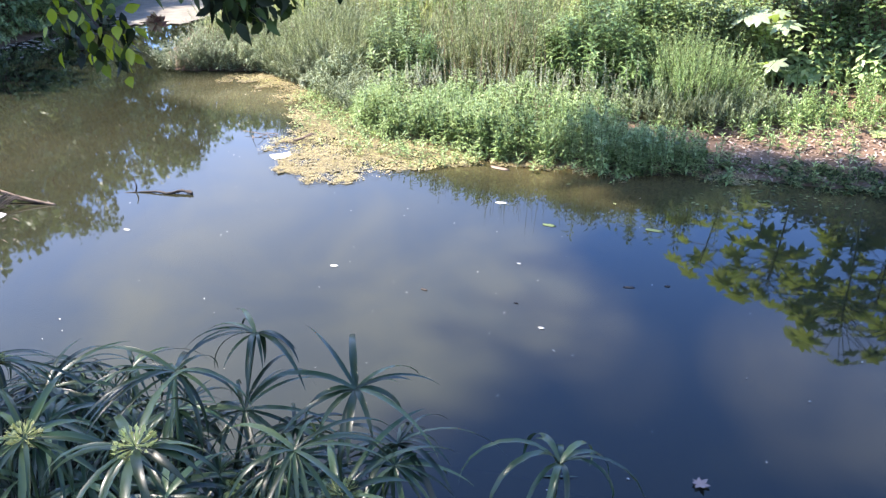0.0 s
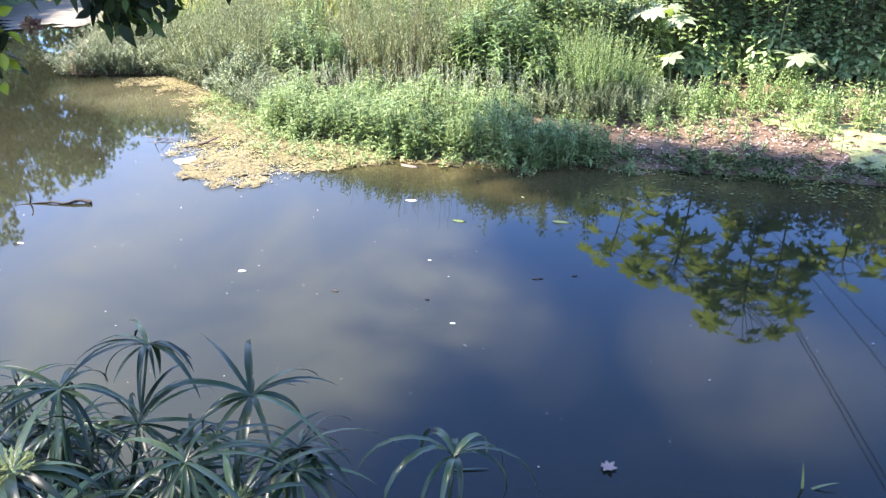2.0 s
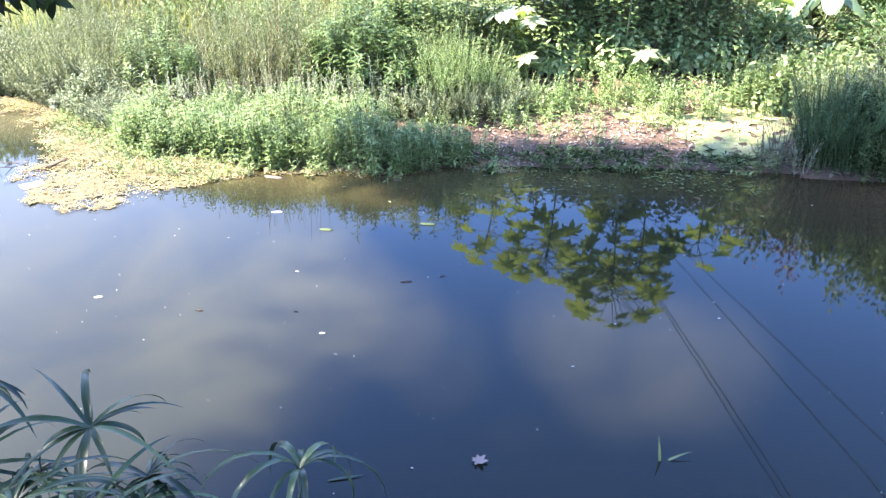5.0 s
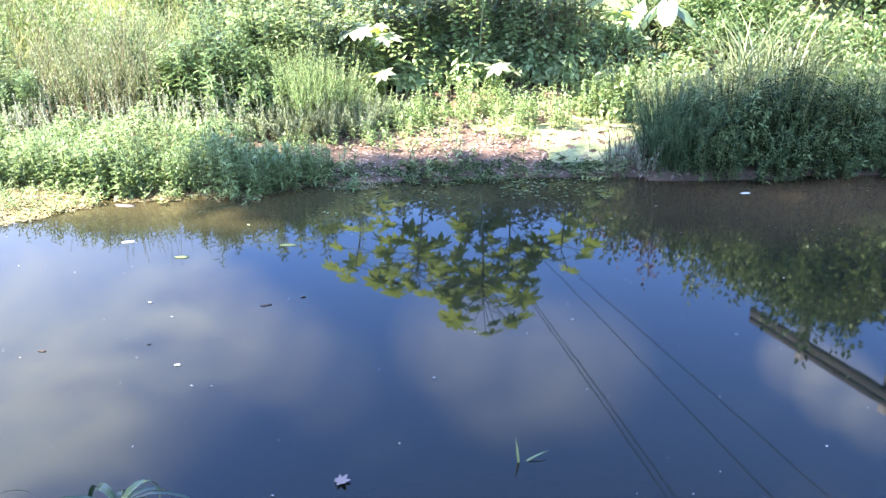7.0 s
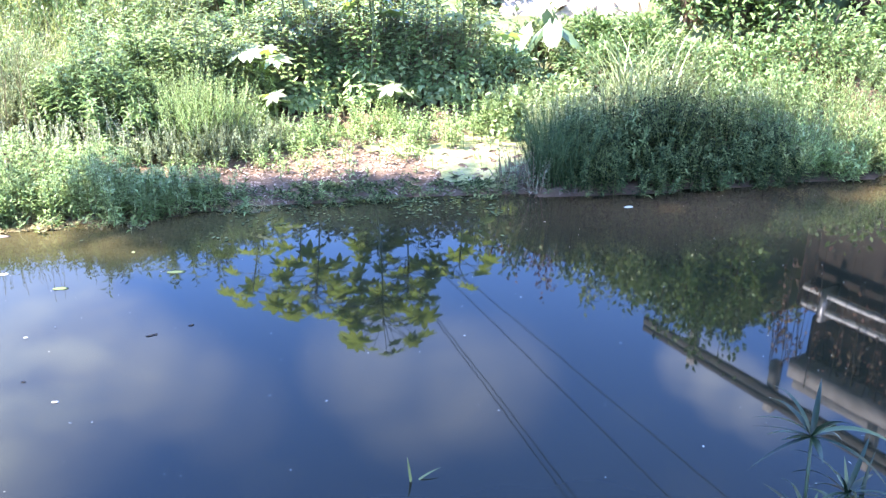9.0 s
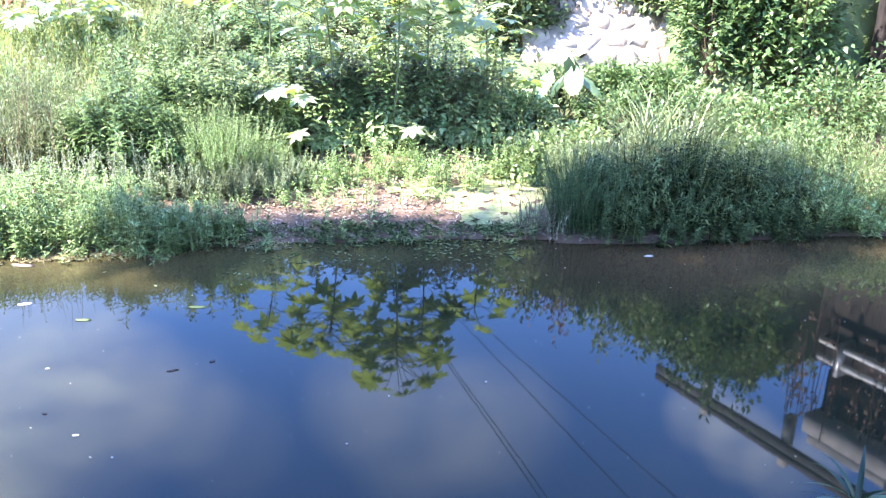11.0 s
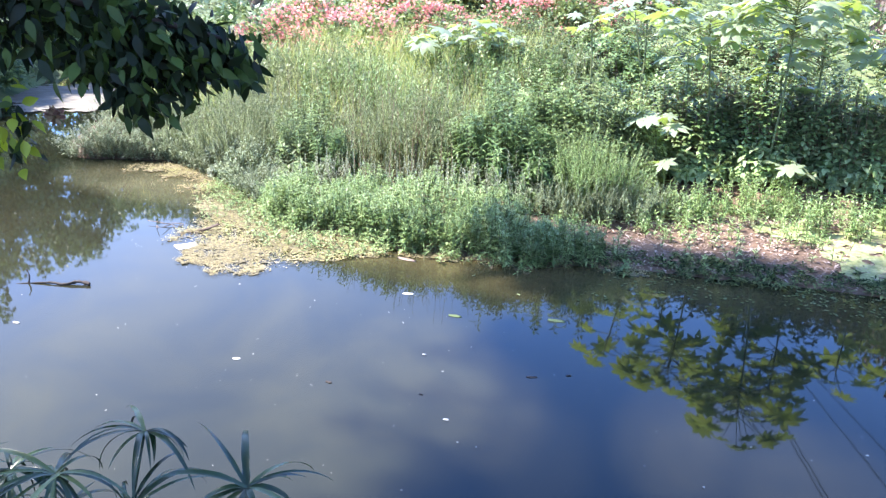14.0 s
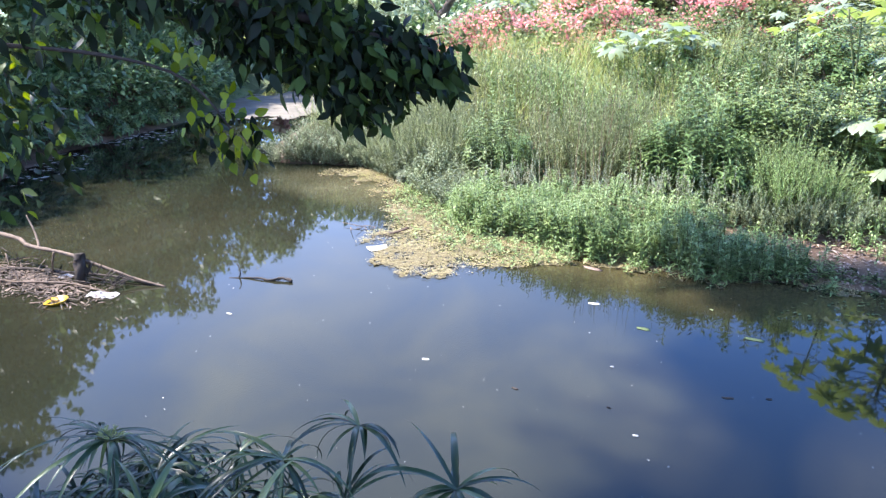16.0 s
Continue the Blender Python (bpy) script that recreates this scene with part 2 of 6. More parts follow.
M_DEADLEAF = leaf_mat("dead_leaf", [(0.25, (0.24, 0.16, 0.135)), (0.75, (0.42, 0.31, 0.27))], 0.7, 0.1)
# yellow-green puts the sun shining through some bough leaves into their colour
M_SPRIG = leaf_mat("sunlit_leaf", [(0.25, (0.10, 0.16, 0.015)), (0.5, (0.20, 0.28, 0.025)), (0.75, (0.34, 0.42, 0.05))], 0.45, 0.5, 0.4)
M_SPIKE = leaf_mat("spike_leaf", [(0.25, (0.13, 0.16, 0.10)), (0.5, (0.26, 0.295, 0.20)), (0.75, (0.44, 0.47, 0.36))], 0.6, 0.2)
M_EAR = leaf_mat("ear_leaf", [(0.25, (0.10, 0.17, 0.09)), (0.75, (0.18, 0.27, 0.15))], 0.4, 0.25, 0.6)
M_RICH = leaf_mat("rich_leaf", [(0.25, (0.036, 0.070, 0.022)), (0.5, (0.115, 0.195, 0.068)), (0.75, (0.245, 0.35, 0.135))], 0.45, 0.28, 0.4, plant=0.1, patch=0.6)
M_RAFT = leaf_mat("wet_litter", [(0.25, (0.030, 0.019, 0.012)), (0.5, (0.085, 0.055, 0.035)), (0.75, (0.26, 0.19, 0.14))], 0.6, 0.05)
M_SCUM = leaf_mat("shore_scum", [(0.25, (0.14, 0.13, 0.10)), (0.75, (0.34, 0.32, 0.27))], 0.7, 0.1)
M_FLOWER = leaf_mat("flower_bract", [(0.25, (0.54, 0.20, 0.18)), (0.5, (0.67, 0.33, 0.29)), (0.75, (0.76, 0.47, 0.41))], 0.6, 0.35, 0.3)
M_MATLEAF = leaf_mat("floating_weed", [(0.2, (0.15, 0.125, 0.05)), (0.5, (0.26, 0.22, 0.105)), (0.8, (0.40, 0.345, 0.19))], 0.7, 0.15, patch=0.6)
M_LITTER = leaf_mat("leaf_litter", [(0.25, (0.13, 0.095, 0.072)), (0.5, (0.26, 0.19, 0.15)), (0.75, (0.47, 0.37, 0.30))], 0.7, 0.1)
M_SPECK = leaf_mat("floating_bits", [(0.25, (0.42, 0.41, 0.36)), (0.75, (0.66, 0.65, 0.60))], 0.8, 0.1, 0.1)
M_YELLOW = solid_mat("yellow_plastic", [(0.3, (0.75, 0.42, 0.01)), (0.7, (0.85, 0.55, 0.03))], 5.0, 0.35, bump=0.05)
M_SCRAP = solid_mat("wet_paper", [(0.3, (0.34, 0.33, 0.30)), (0.7, (0.6, 0.59, 0.56))], 12.0, 0.6, bump=0.4)
M_MATWEED = solid_mat("weed_mat", [(0.36, (0.035, 0.03, 0.013)), (0.5, (0.125, 0.105, 0.05)), (0.64, (0.27, 0.225, 0.125))], 26.0, 0.8, bump=0.8, fine=90)
M_RAIL = solid_mat("rusted_rail", [(0.3, (0.04, 0.035, 0.03)), (0.7, (0.11, 0.10, 0.085))], 8.0, 0.7, 0.2, bump=0.2)
M_DARKBARK = solid_mat("dark_bark", [(0.3, (0.018, 0.013, 0.010)), (0.7, (0.055, 0.042, 0.032))], 9.0, 0.9, bump=0.9)
# leaf green lowered so the shade along the waterline sits in the colour
M_SHADRUB = leaf_mat("shaded_waterline_leaf", [(0.3, (0.017, 0.030, 0.010)), (0.5, (0.058, 0.092, 0.032)), (0.72, (0.18, 0.225, 0.09))], 0.6, 0.2, 0.12, patch=0.3)
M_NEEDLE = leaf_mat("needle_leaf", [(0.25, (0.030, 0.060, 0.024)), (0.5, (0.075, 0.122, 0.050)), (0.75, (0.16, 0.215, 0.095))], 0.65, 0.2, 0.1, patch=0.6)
M_BROAD = leaf_mat("broad_leaf", [(0.25, (0.075, 0.115, 0.042)), (0.5, (0.175, 0.25, 0.098)), (0.75, (0.33, 0.40, 0.19))], 0.5, 0.26, 0.4, patch=0.5, plant=0.22)
M_YELLOWWEED = leaf_mat("yellow_weed", [(0.25, (0.15, 0.165, 0.04)), (0.5, (0.28, 0.28, 0.08)), (0.75, (0.42, 0.40, 0.15))], 0.7, 0.15, patch=0.6)
M_PAD = leaf_mat("floating_pad", [(0.25, (0.06, 0.09, 0.035)), (0.5, (0.11, 0.15, 0.065)), (0.75, (0.20, 0.24, 0.12))], 0.75, 0.1, 0.08)
M_WHITEPLASTIC = solid_mat("white_plastic", [(0.3, (0.36, 0.35, 0.33)), (0.7, (0.62, 0.61, 0.58))], 5.0, 0.5, bump=0.3)

# ---------------------------------------------------------------- mesh helpers
rng = np.random.default_rng(7)


def join(parts):
    vs, ts, k = [], [], 0
    for v, t in parts:
        vs.append(v)
        ts.append(t + k)
        k += len(v)
    return np.concatenate(vs), np.concatenate(ts)


def tri_mesh(name, geo, mat, smooth=False):
    v, t = geo
    me = bpy.data.meshes.new(name)
    me.vertices.add(len(v))
    me.vertices.foreach_set("co", np.ascontiguousarray(v, dtype=np.float32).ravel())
    me.loops.add(3 * len(t))
    me.loops.foreach_set("vertex_index", np.ascontiguousarray(t, dtype=np.int32).ravel())
    me.polygons.add(len(t))
    me.polygons.foreach_set("loop_start", np.arange(0, 3 * len(t), 3, dtype=np.int32))
    if smooth:
        me.polygons.foreach_set("use_smooth", np.ones(len(t), dtype=bool))
    me.materials.append(mat)
    me.update(calc_edges=True)
    me.validate()
    return me


def part(name, geo, mat, parent=None, label="", smooth=False):
    """One mesh object, under a thing or a part."""
    ob = new(name, geo if isinstance(geo, bpy.types.Mesh) else tri_mesh(name, geo, mat, smooth))
    if parent is not None:
        ob.parent = parent
    return tagged(ob, label)


def thing(name, label, category, group="", kind="", at=(0, 0, 0)):
    ob = new(name)
    ob.location = at
    ob.empty_display_size = 0.1
    return tagged(ob, label, category, group, kind)


def unit(v):
    return v / np.maximum(np.linalg.norm(v, axis=-1, keepdims=True), 1e-9)


def leaves(p, d, up, length, width, fold=0.25, droop=0.2):
    """Folded, pointed leaves: base points p, directions d, rough upward normals, lengths and widths (all per leaf)."""
    n = len(p)
    d = unit(d)
    side = unit(np.cross(d, up))
    nor = np.cross(side, d)
    length, width = np.broadcast_to(length, (n,))[:, None], np.broadcast_to(width, (n,))[:, None]
    mid = p + d * length * 0.42
    v = np.stack([p, mid - side * width / 2 + nor * width * fold, mid + nor * length * 0.03, mid + side * width / 2 + nor * width * fold,
                  p + d * length - nor * length * droop], 1).reshape(-1, 3)
    t = np.array([[0, 2, 1], [0, 3, 2], [1, 2, 4], [2, 3, 4]])
    return v, (t[None] + 5 * np.arange(n)[:, None, None]).reshape(-1, 3)


def far_leaves(p, d, up, length, width):
    """Leaves that stay far off: kites bent along the middle."""
    n = len(p)
    d = unit(d)
    side = unit(np.cross(d, up))
    nor = np.cross(side, d)
    length, width = np.broadcast_to(length, (n,))[:, None], np.broadcast_to(width, (n,))[:, None]
    mid = p + d * length * 0.42 + nor * length * 0.08
    v = np.stack([p, mid - side * width / 2, mid + side * width / 2, p + d * length - nor * length * 0.15], 1).reshape(-1, 3)
    return v, (np.array([[0, 2, 1], [1, 2, 3]])[None] + 4 * np.arange(n)[:, None, None]).reshape(-1, 3)


def fine_leaves(p, d, up, length, width):
    """Near leaves: pointed ovals in five steps with a folded midrib and a curl of their own."""
    n = len(p)
    d = unit(d)
    side = unit(np.cross(d, up))
    nor = np.cross(side, d)
    length, width = np.broadcast_to(length, (n,))[:, None], np.broadcast_to(width, (n,))[:, None]
    curl, fold = rng.uniform(0.0, 0.45, (n, 1)), rng.uniform(0.05, 0.35, (n, 1))
    vs = []
    for f, w in ((0.0, 0.05), (0.14, 0.62), (0.34, 1.0), (0.58, 0.86), (0.80, 0.42), (0.92, 0.14), (1.0, 0.01)):
        c = p + d * length * f - nor * length * curl * f * f
        vs += [c - side * width * w / 2 + nor * width * fold * w * 0.5, c, c + side * width * w / 2 + nor * width * fold * w * 0.5]
    v = np.stack(vs, 1).reshape(-1, 3)
    t = []
    for k in range(6):
        a_ = 3 * k
        t += [(a_, a_ + 1, a_ + 3), (a_ + 1, a_ + 4, a_ + 3), (a_ + 1, a_ + 2, a_ + 4), (a_ + 2, a_ + 5, a_ + 4)]
    return v, (np.array(t)[None] + 21 * np.arange(n)[:, None, None]).reshape(-1, 3)


def ribbons(p, az, el, length, width, bend, seg=5, fold=0.0):
    """Arching blades: from p, at azimuth az and elevation el, bending down by bend radians over their length."""
    n = len(p)
    az, el, length, width, bend = (np.broadcast_to(q, (n,)) for q in (az, el, length, width, bend))
    side = np.stack([-np.sin(az), np.cos(az), 0 * az], -1)
    pos, vs = p.copy(), []
    for k in range(seg + 1):
        f = k / seg
        e = el - bend * f
        w = width * (0.45 + 0.55 * math.sin(math.pi * min(1, f * 1.15 + 0.12))) * (1.0 if k < seg else 0.08)
        vs += [pos - side * (w / 2)[:, None], pos + side * (w / 2)[:, None]]
        step = np.stack([np.cos(az) * np.cos(e), np.sin(az) * np.cos(e), np.sin(e)], -1)
        pos = pos + step * (length / seg)[:, None]
    v = np.stack(vs, 1).reshape(-1, 3)
    t = np.array([[[2 * k, 2 * k + 1, 2 * k + 2], [2 * k + 1, 2 * k + 3, 2 * k + 2]] for k in range(seg)]).reshape(-1, 3)
    return v, (t[None] + 2 * (seg + 1) * np.arange(n)[:, None, None]).reshape(-1, 3)


def sticks(a, b, r0, r1, sides=3):
    """Straight tapered stems from a to b."""
    n = len(a)
    d = unit(b - a)
    ref = np.where(np.abs(d[:, 2:3]) > 0.9, np.array([[1.0, 0, 0]]), np.array([[0, 0, 1.0]]))
    s = unit(np.cross(d, ref))
    u = np.cross(s, d)
    r0, r1 = np.broadcast_to(r0, (n,))[:, None], np.broadcast_to(r1, (n,))[:, None]
    vs = []
    for k in range(sides):
        w = s * math.cos(2 * math.pi * k / sides) + u * math.sin(2 * math.pi * k / sides)
        vs += [a + w * r0, b + w * r1]
    v = np.stack(vs, 1).reshape(-1, 3)
    t = []
    for k in range(sides):
        i, j = 2 * k, 2 * ((k + 1) % sides)
        t += [[i, j, i + 1], [j, j + 1, i + 1]]
    return v, (np.array(t)[None] + 2 * sides * np.arange(n)[:, None, None]).reshape(-1, 3)


def limb(points, r0, r1, sides=7, wobble=0.0, steps=6):
    """A bent, tapered, rounded limb through the points, closed at both ends."""
    pts = [Vector(q) for q in points]
    path = []
    for i in range(len(pts) - 1):
        a, b, c, d = pts[max(i - 1, 0)], pts[i], pts[i + 1], pts[min(i + 2, len(pts) - 1)]
        for k in range(steps):
            f = k / steps
            path.append(0.5 * ((2 * b) + (c - a) * f + (2 * a - 5 * b + 4 * c - d) * f * f + (3 * b - a - 3 * c + d) * f ** 3))
    path.append(pts[-1])
    m, v, t = len(path), [], []
    for i, q in enumerate(path):
        d = (path[min(i + 1, m - 1)] - path[max(i - 1, 0)]).normalized()
        s = d.cross(Vector((0.3, 0.2, 1))).normalized()
        u = s.cross(d)
        r = r0 + (r1 - r0) * i / (m - 1)
        for k in range(sides):
            a = 2 * math.pi * k / sides
            rr = r * (1 + wobble * float(rng.uniform(-1, 1)))
            v.append(q + (s * math.cos(a) + u * math.sin(a)) * rr)
    for i in range(m - 1):
        for k in range(sides):
            a, b = i * sides + k, i * sides + (k + 1) % sides
            t += [[a, b, a + sides], [b, b + sides, a + sides]]
    for base, flip in ((0, 1), ((m - 1) * sides, 0)):
        for k in range(1, sides - 1):
            t.append([base, base + k + 1, base + k] if flip else [base, base + k, base + k + 1])
    return np.array([tuple(q) for q in v]), np.array(t)


def box(x0, x1, y0, y1, z0, z1):
    v = np.array([(x, y, z) for x in (x0, x1) for y in (y0, y1) for z in (z0, z1)], float)
    q = [(0, 1, 3, 2), (4, 6, 7, 5), (0, 4, 5, 1), (2, 3, 7, 6), (0, 2, 6, 4), (1, 5, 7, 3)]
    return v, np.array([f for a, b, c, d in q for f in ((a, b, c), (a, c, d))])


def turned(geo, m):
    v, t = geo
    r, o = np.array(m.to_3x3()), np.array(m.translation)
    return v @ r.T + o, t


# ---------------------------------------------------------------- the lie of the land
SHORE = np.array([(30, 9.5), (9, 8.2), (5.4, 7.45), (4.3, 7.33), (3, 7.17), (2, 7.12), (1.5, 7.25), (0.4, 7.25), (-0.25, 7.17), (-1, 7.1), (-1.6, 6.85),
                  (-2.6, 6.75), (-3.4, 6.75), (-4.4, 7.0), (-5.3, 7.6), (-6.4, 8.6), (-7.9, 9.4), (-9.3, 8.85), (-10.2, 9.8), (-11.2, 12.5), (-13.5, 16.5),
                  (-16, 20), (-22, 26), (-26, 26), (-20, 19), (-16.8, 15), (-15.6, 13.3), (-14.6, 11.5), (-14, 9.9), (-13.2, 7.7), (-11.8, 5.8),
                  (-10.6, 3.4), (-9, 1.4), (-4, 0.6), (-2.4, 0.45), (0, 0.6), (3, 0.8), (9, 0.6), (30, 0)], float)


def shore_distance(x, y):
    """Metres to the shore line: positive on land, negative over the water."""
    p = np.stack([x, y], -1)
    best, inside = np.full(x.shape, 1e9), np.zeros(x.shape, bool)
    for a, b in zip(SHORE, np.roll(SHORE, -1, 0)):
        ab = b - a
        f = np.clip(((p - a) @ ab) / (ab @ ab), 0, 1)
        best = np.minimum(best, np.linalg.norm(p - a - f[..., None] * ab, axis=-1))
        hit = ((a[1] > y) != (b[1] > y)) & (x < (b[0] - a[0]) * (y - a[1]) / (b[1] - a[1] + 1e-12) + a[0])
        inside ^= hit
    return np.where(inside, -best, best)


def smooth(a, b, x):
    f = np.clip((x - a) / (b - a), 0, 1)
    return f * f * (3 - 2 * f)


def rough_land(x, y):
    return (np.sin(1.7 * x + 0.6 * y) * np.cos(1.3 * y - 0.5 * x) + 0.6 * np.sin(3.9 * x - 2.1 * y + 1) * np.sin(3.1 * y + 1.1 * x)
            + 0.35 * np.sin(8.3 * x + 5.7 * y) * np.cos(7.1 * y - 4.4 * x))


def land(x, y):
    """Height of the ground."""
    x, y = np.asarray(x, float), np.asarray(y, float)
    d = shore_distance(x, y)
    far = smooth(-20, -10, x) * smooth(6.0, 8.0, y)
    left = smooth(-11, -13.5, x + 0.35 * (y - 6))
    near = (1 - smooth(2.0, 5.0, y)) * smooth(-12, -8, x)
    flat = np.clip(d, 0, 1.4) * 0.10
    hill = np.clip(y - 9.3, 0, 9) * 0.27 * smooth(-16, -6, x) + np.clip(y - 18.3, 0, 30) * 0.05
    road = 4.7 * smooth(0, 1, np.clip((x - 3.2) / 4.2, 0, 1) * 0.75 + np.clip((y - 8.8) / 6.0, 0, 1) * 0.55 - 0.35) * smooth(2.5, 4.5, x) * smooth(8.2, 9.6, y)
    wall_s, wall_o = (x - 6.0) * 0.3846 - (y - 15.4) * 0.9231, (x - 6.0) * 0.9231 + (y - 15.4) * 0.3846
    cut = 1 - smooth(2.9, 3.6, wall_s) * smooth(-2.4, -1.4, wall_o)
    h_far = flat + np.maximum(hill, road) * cut
    h_left = 0.15 * np.clip(d, 0, 0.4) + 1.15 * smooth(0.15, 1.3, d) + 0.06 * np.clip(d - 1, 0, 12)
    h_near = 0.7 * smooth(0, 0.5, d) + 0.05 * np.clip(d - 1, 0, 10)
    h = np.where(near > 0, near * h_near + (1 - near) * np.where(left > 0, left * h_left + (1 - left) * h_far, h_far), left * h_left + (1 - left) * h_far)
    h = h + rough_land(x, y) * 0.035 * smooth(0.1, 1.5, d)
    under = -0.45 * smooth(0, 2.0, -d) - 0.02
    return np.where(d > 0, h + 0.012, under)


def grid_axis(lo, hi, step, far):
    mid = np.arange(lo, hi + 1e-6, step)
    out, w = [], step
    while not out or out[-1] < far:
        w *= 1.35
        out.append((out[-1] if out else 0) + w)
    out = np.array(out)
    return np.concatenate([lo - out[::-1], mid, hi + out])


gx, gy = grid_axis(-17, 9, 0.13, 1500), grid_axis(-1, 17, 0.13, 1500)
X, Y = np.meshgrid(gx, gy)
Z = land(X, Y)
nx, ny = len(gx), len(gy)
idx = np.arange(nx * ny).reshape(ny, nx)
a, b, c, d = idx[:-1, :-1].ravel(), idx[:-1, 1:].ravel(), idx[1:, 1:].ravel(), idx[1:, :-1].ravel()
ground = part("ground", (np.stack([X, Y, Z], -1).reshape(-1, 3), np.concatenate([np.stack([a, b, c], 1), np.stack([a, c, d], 1)])), M_SOIL, smooth=True)
tagged(ground, "brown muddy stream banks rising to a hillside", "ground", kind="structure")

wx, wy = np.meshgrid(np.linspace(-30, 40, 71), np.linspace(-3, 30, 34))
wi = np.arange(wx.size).reshape(wx.shape)
a, b, c, d = wi[:-1, :-1].ravel(), wi[:-1, 1:].ravel(), wi[1:, 1:].ravel(), wi[1:, :-1].ravel()
water = part("water", (np.stack([wx, wy, 0 * wx], -1).reshape(-1, 3), np.concatenate([np.stack([a, b, c], 1), np.stack([a, c, d], 1)])), M_WATER, smooth=True)
tagged(water, "still murky pond water mirroring sky and banks", "water", kind="structure")


# ---------------------------------------------------------------- plants
def scatter(n, x0, x1, y0, y1, keep=None):
    """Random places in a box of the plan, thinned by keep(x, y)."""
    x, y = rng.uniform(x0, x1, n), rng.uniform(y0, y1, n)
    if keep is not None:
        k = keep(x, y) > rng.uniform(0, 1, n)
        x, y = x[k], y[k]
    return np.stack([x, y, np.maximum(land(x, y), -0.02)], -1)


def blob(cx, cy, rx, ry, turn=0.0):
    """1 inside an uneven oval, falling to 0 at its rim."""
    c, s = math.cos(turn), math.sin(turn)

    def keep(x, y):
        u, v = ((x - cx) * c + (y - cy) * s) / rx, ((y - cy) * c - (x - cx) * s) / ry
        q = np.sqrt(u * u + v * v) + 0.10 * np.sin(5 * x + 3 * y) + 0.07 * np.sin(9 * y - 7 * x)
        return 1 - smooth(0.82, 1.02, q)
    return keep


def herb(base, h, levels, length, width, tilt=0.6, lean=0.12, start=0.12, taper=0.5, pairs=2, out_lean=None, make=leaves):
    """Upright stems with pairs of leaves all the way up. Returns stems, leaves."""
    n = len(base)
    h = np.broadcast_to(h, (n,))
    off = np.stack([rng.normal(0, lean, n), rng.normal(0, lean, n), np.ones(n)], -1)
    if out_lean is not None:
        off[:, :2] += out_lean
    off = off * h[:, None]
    stem = join([sticks(base, base + off * 0.55 * np.array([0.7, 0.7, 1]), 0.004, 0.003), sticks(base + off * 0.55 * np.array([0.7, 0.7, 1]), base + off, 0.003, 0.0015)])
    grown = []
    turn = rng.uniform(0, 2 * math.pi, n)
    for k in range(levels):
        f = start + (1 - start) * (k + rng.uniform(0.2, 0.8, n)) / levels
        p = base + off * f[:, None] * np.where(f[:, None] < 0.55, np.array([[0.7, 0.7, 1]]), np.array([[1, 1, 1]]))
        for s in range(pairs):
            az = turn + k * 1.6 + s * 2 * math.pi / pairs + rng.normal(0, 0.3, n)
            el = tilt + 0.5 * f + rng.normal(0, 0.25, n)
            d = np.stack([np.cos(az) * np.cos(el), np.sin(az) * np.cos(el), np.sin(el)], -1)
            ll = length * rng.uniform(0.65, 1.2, n) * (1 - taper * f * f)
            grown.append(make(p, d, np.array([[0, 0, 1.0]]) + 0 * d, ll, ll * width / length))
    return stem, join(grown)


def herb_bed(name, label, base, h, mat, stem_mat=None, category="plants", **kw):
    bed = thing(name, label, category, kind="stuff")
    st, lv = herb(base, h, **kw)
    tagged(part("stem", st, stem_mat or M_STEM, bed), kind="stuff")
    tagged(part("foliage", lv, mat, bed), kind="stuff")
    return bed


def bush(name, label, centre, size, count, length, width, mat, stem_mat=M_BROWNSTEM, hollow=0.55, group="", sprigs=26, category="bush"):
    """A rounded shrub: branching sprigs from its foot and leaves in clumps over an uneven dome."""
    cx, cy = centre
    cz = float(land(cx, cy))
    b = thing(name, label, category, group, at=(cx, cy, cz))
    sx, sy, sz = size
    az, el = rng.uniform(0, 2 * math.pi, sprigs), np.arcsin(rng.uniform(0.05, 1, sprigs))
    r = rng.uniform(0.75, 1.1, sprigs)
    tip = np.stack([np.cos(az) * np.cos(el) * sx * r, np.sin(az) * np.cos(el) * sy * r, np.sin(el) * sz * r], -1)
    root = np.stack([tip[:, 0] * 0.12, tip[:, 1] * 0.12, 0 * r], -1)
    knee = root * 0.4 + tip * 0.5 + np.array([[0, 0, 0.1 * sz]])
    tagged(part("stem", join([sticks(root, knee, 0.012, 0.008), sticks(knee, tip, 0.008, 0.003)]), stem_mat, b), kind="stuff")
    k = rng.integers(0, sprigs, count)
    f = rng.uniform(hollow, 1.05, count)[:, None]
    p = np.where(f < 0.75, knee[k] + (tip - knee)[k] * (f - 0.45), tip[k] * f) + rng.normal(0, 0.13, (count, 3)) * np.array([sx, sy, min(sz, 0.9)])
    p[:, 2] = np.maximum(p[:, 2], 0.02)
    d = unit(p * np.array([1 / sx, 1 / sy, 0.6 / sz])) + rng.normal(0, 0.6, (count, 3)) + np.array([0, 0, -0.1])
    ll = length * rng.uniform(0.6, 1.25, count)
    make = far_leaves if group in ("western shrubs", "upstream shrubs", "embankment vines", "flowering shrubs") else leaves
    tagged(part("foliage", make(p, d, np.array([[0, 0, 1.0]]) + rng.normal(0, 0.35, (count, 3)), ll, ll * width / length), mat, b), kind="stuff")
    return b


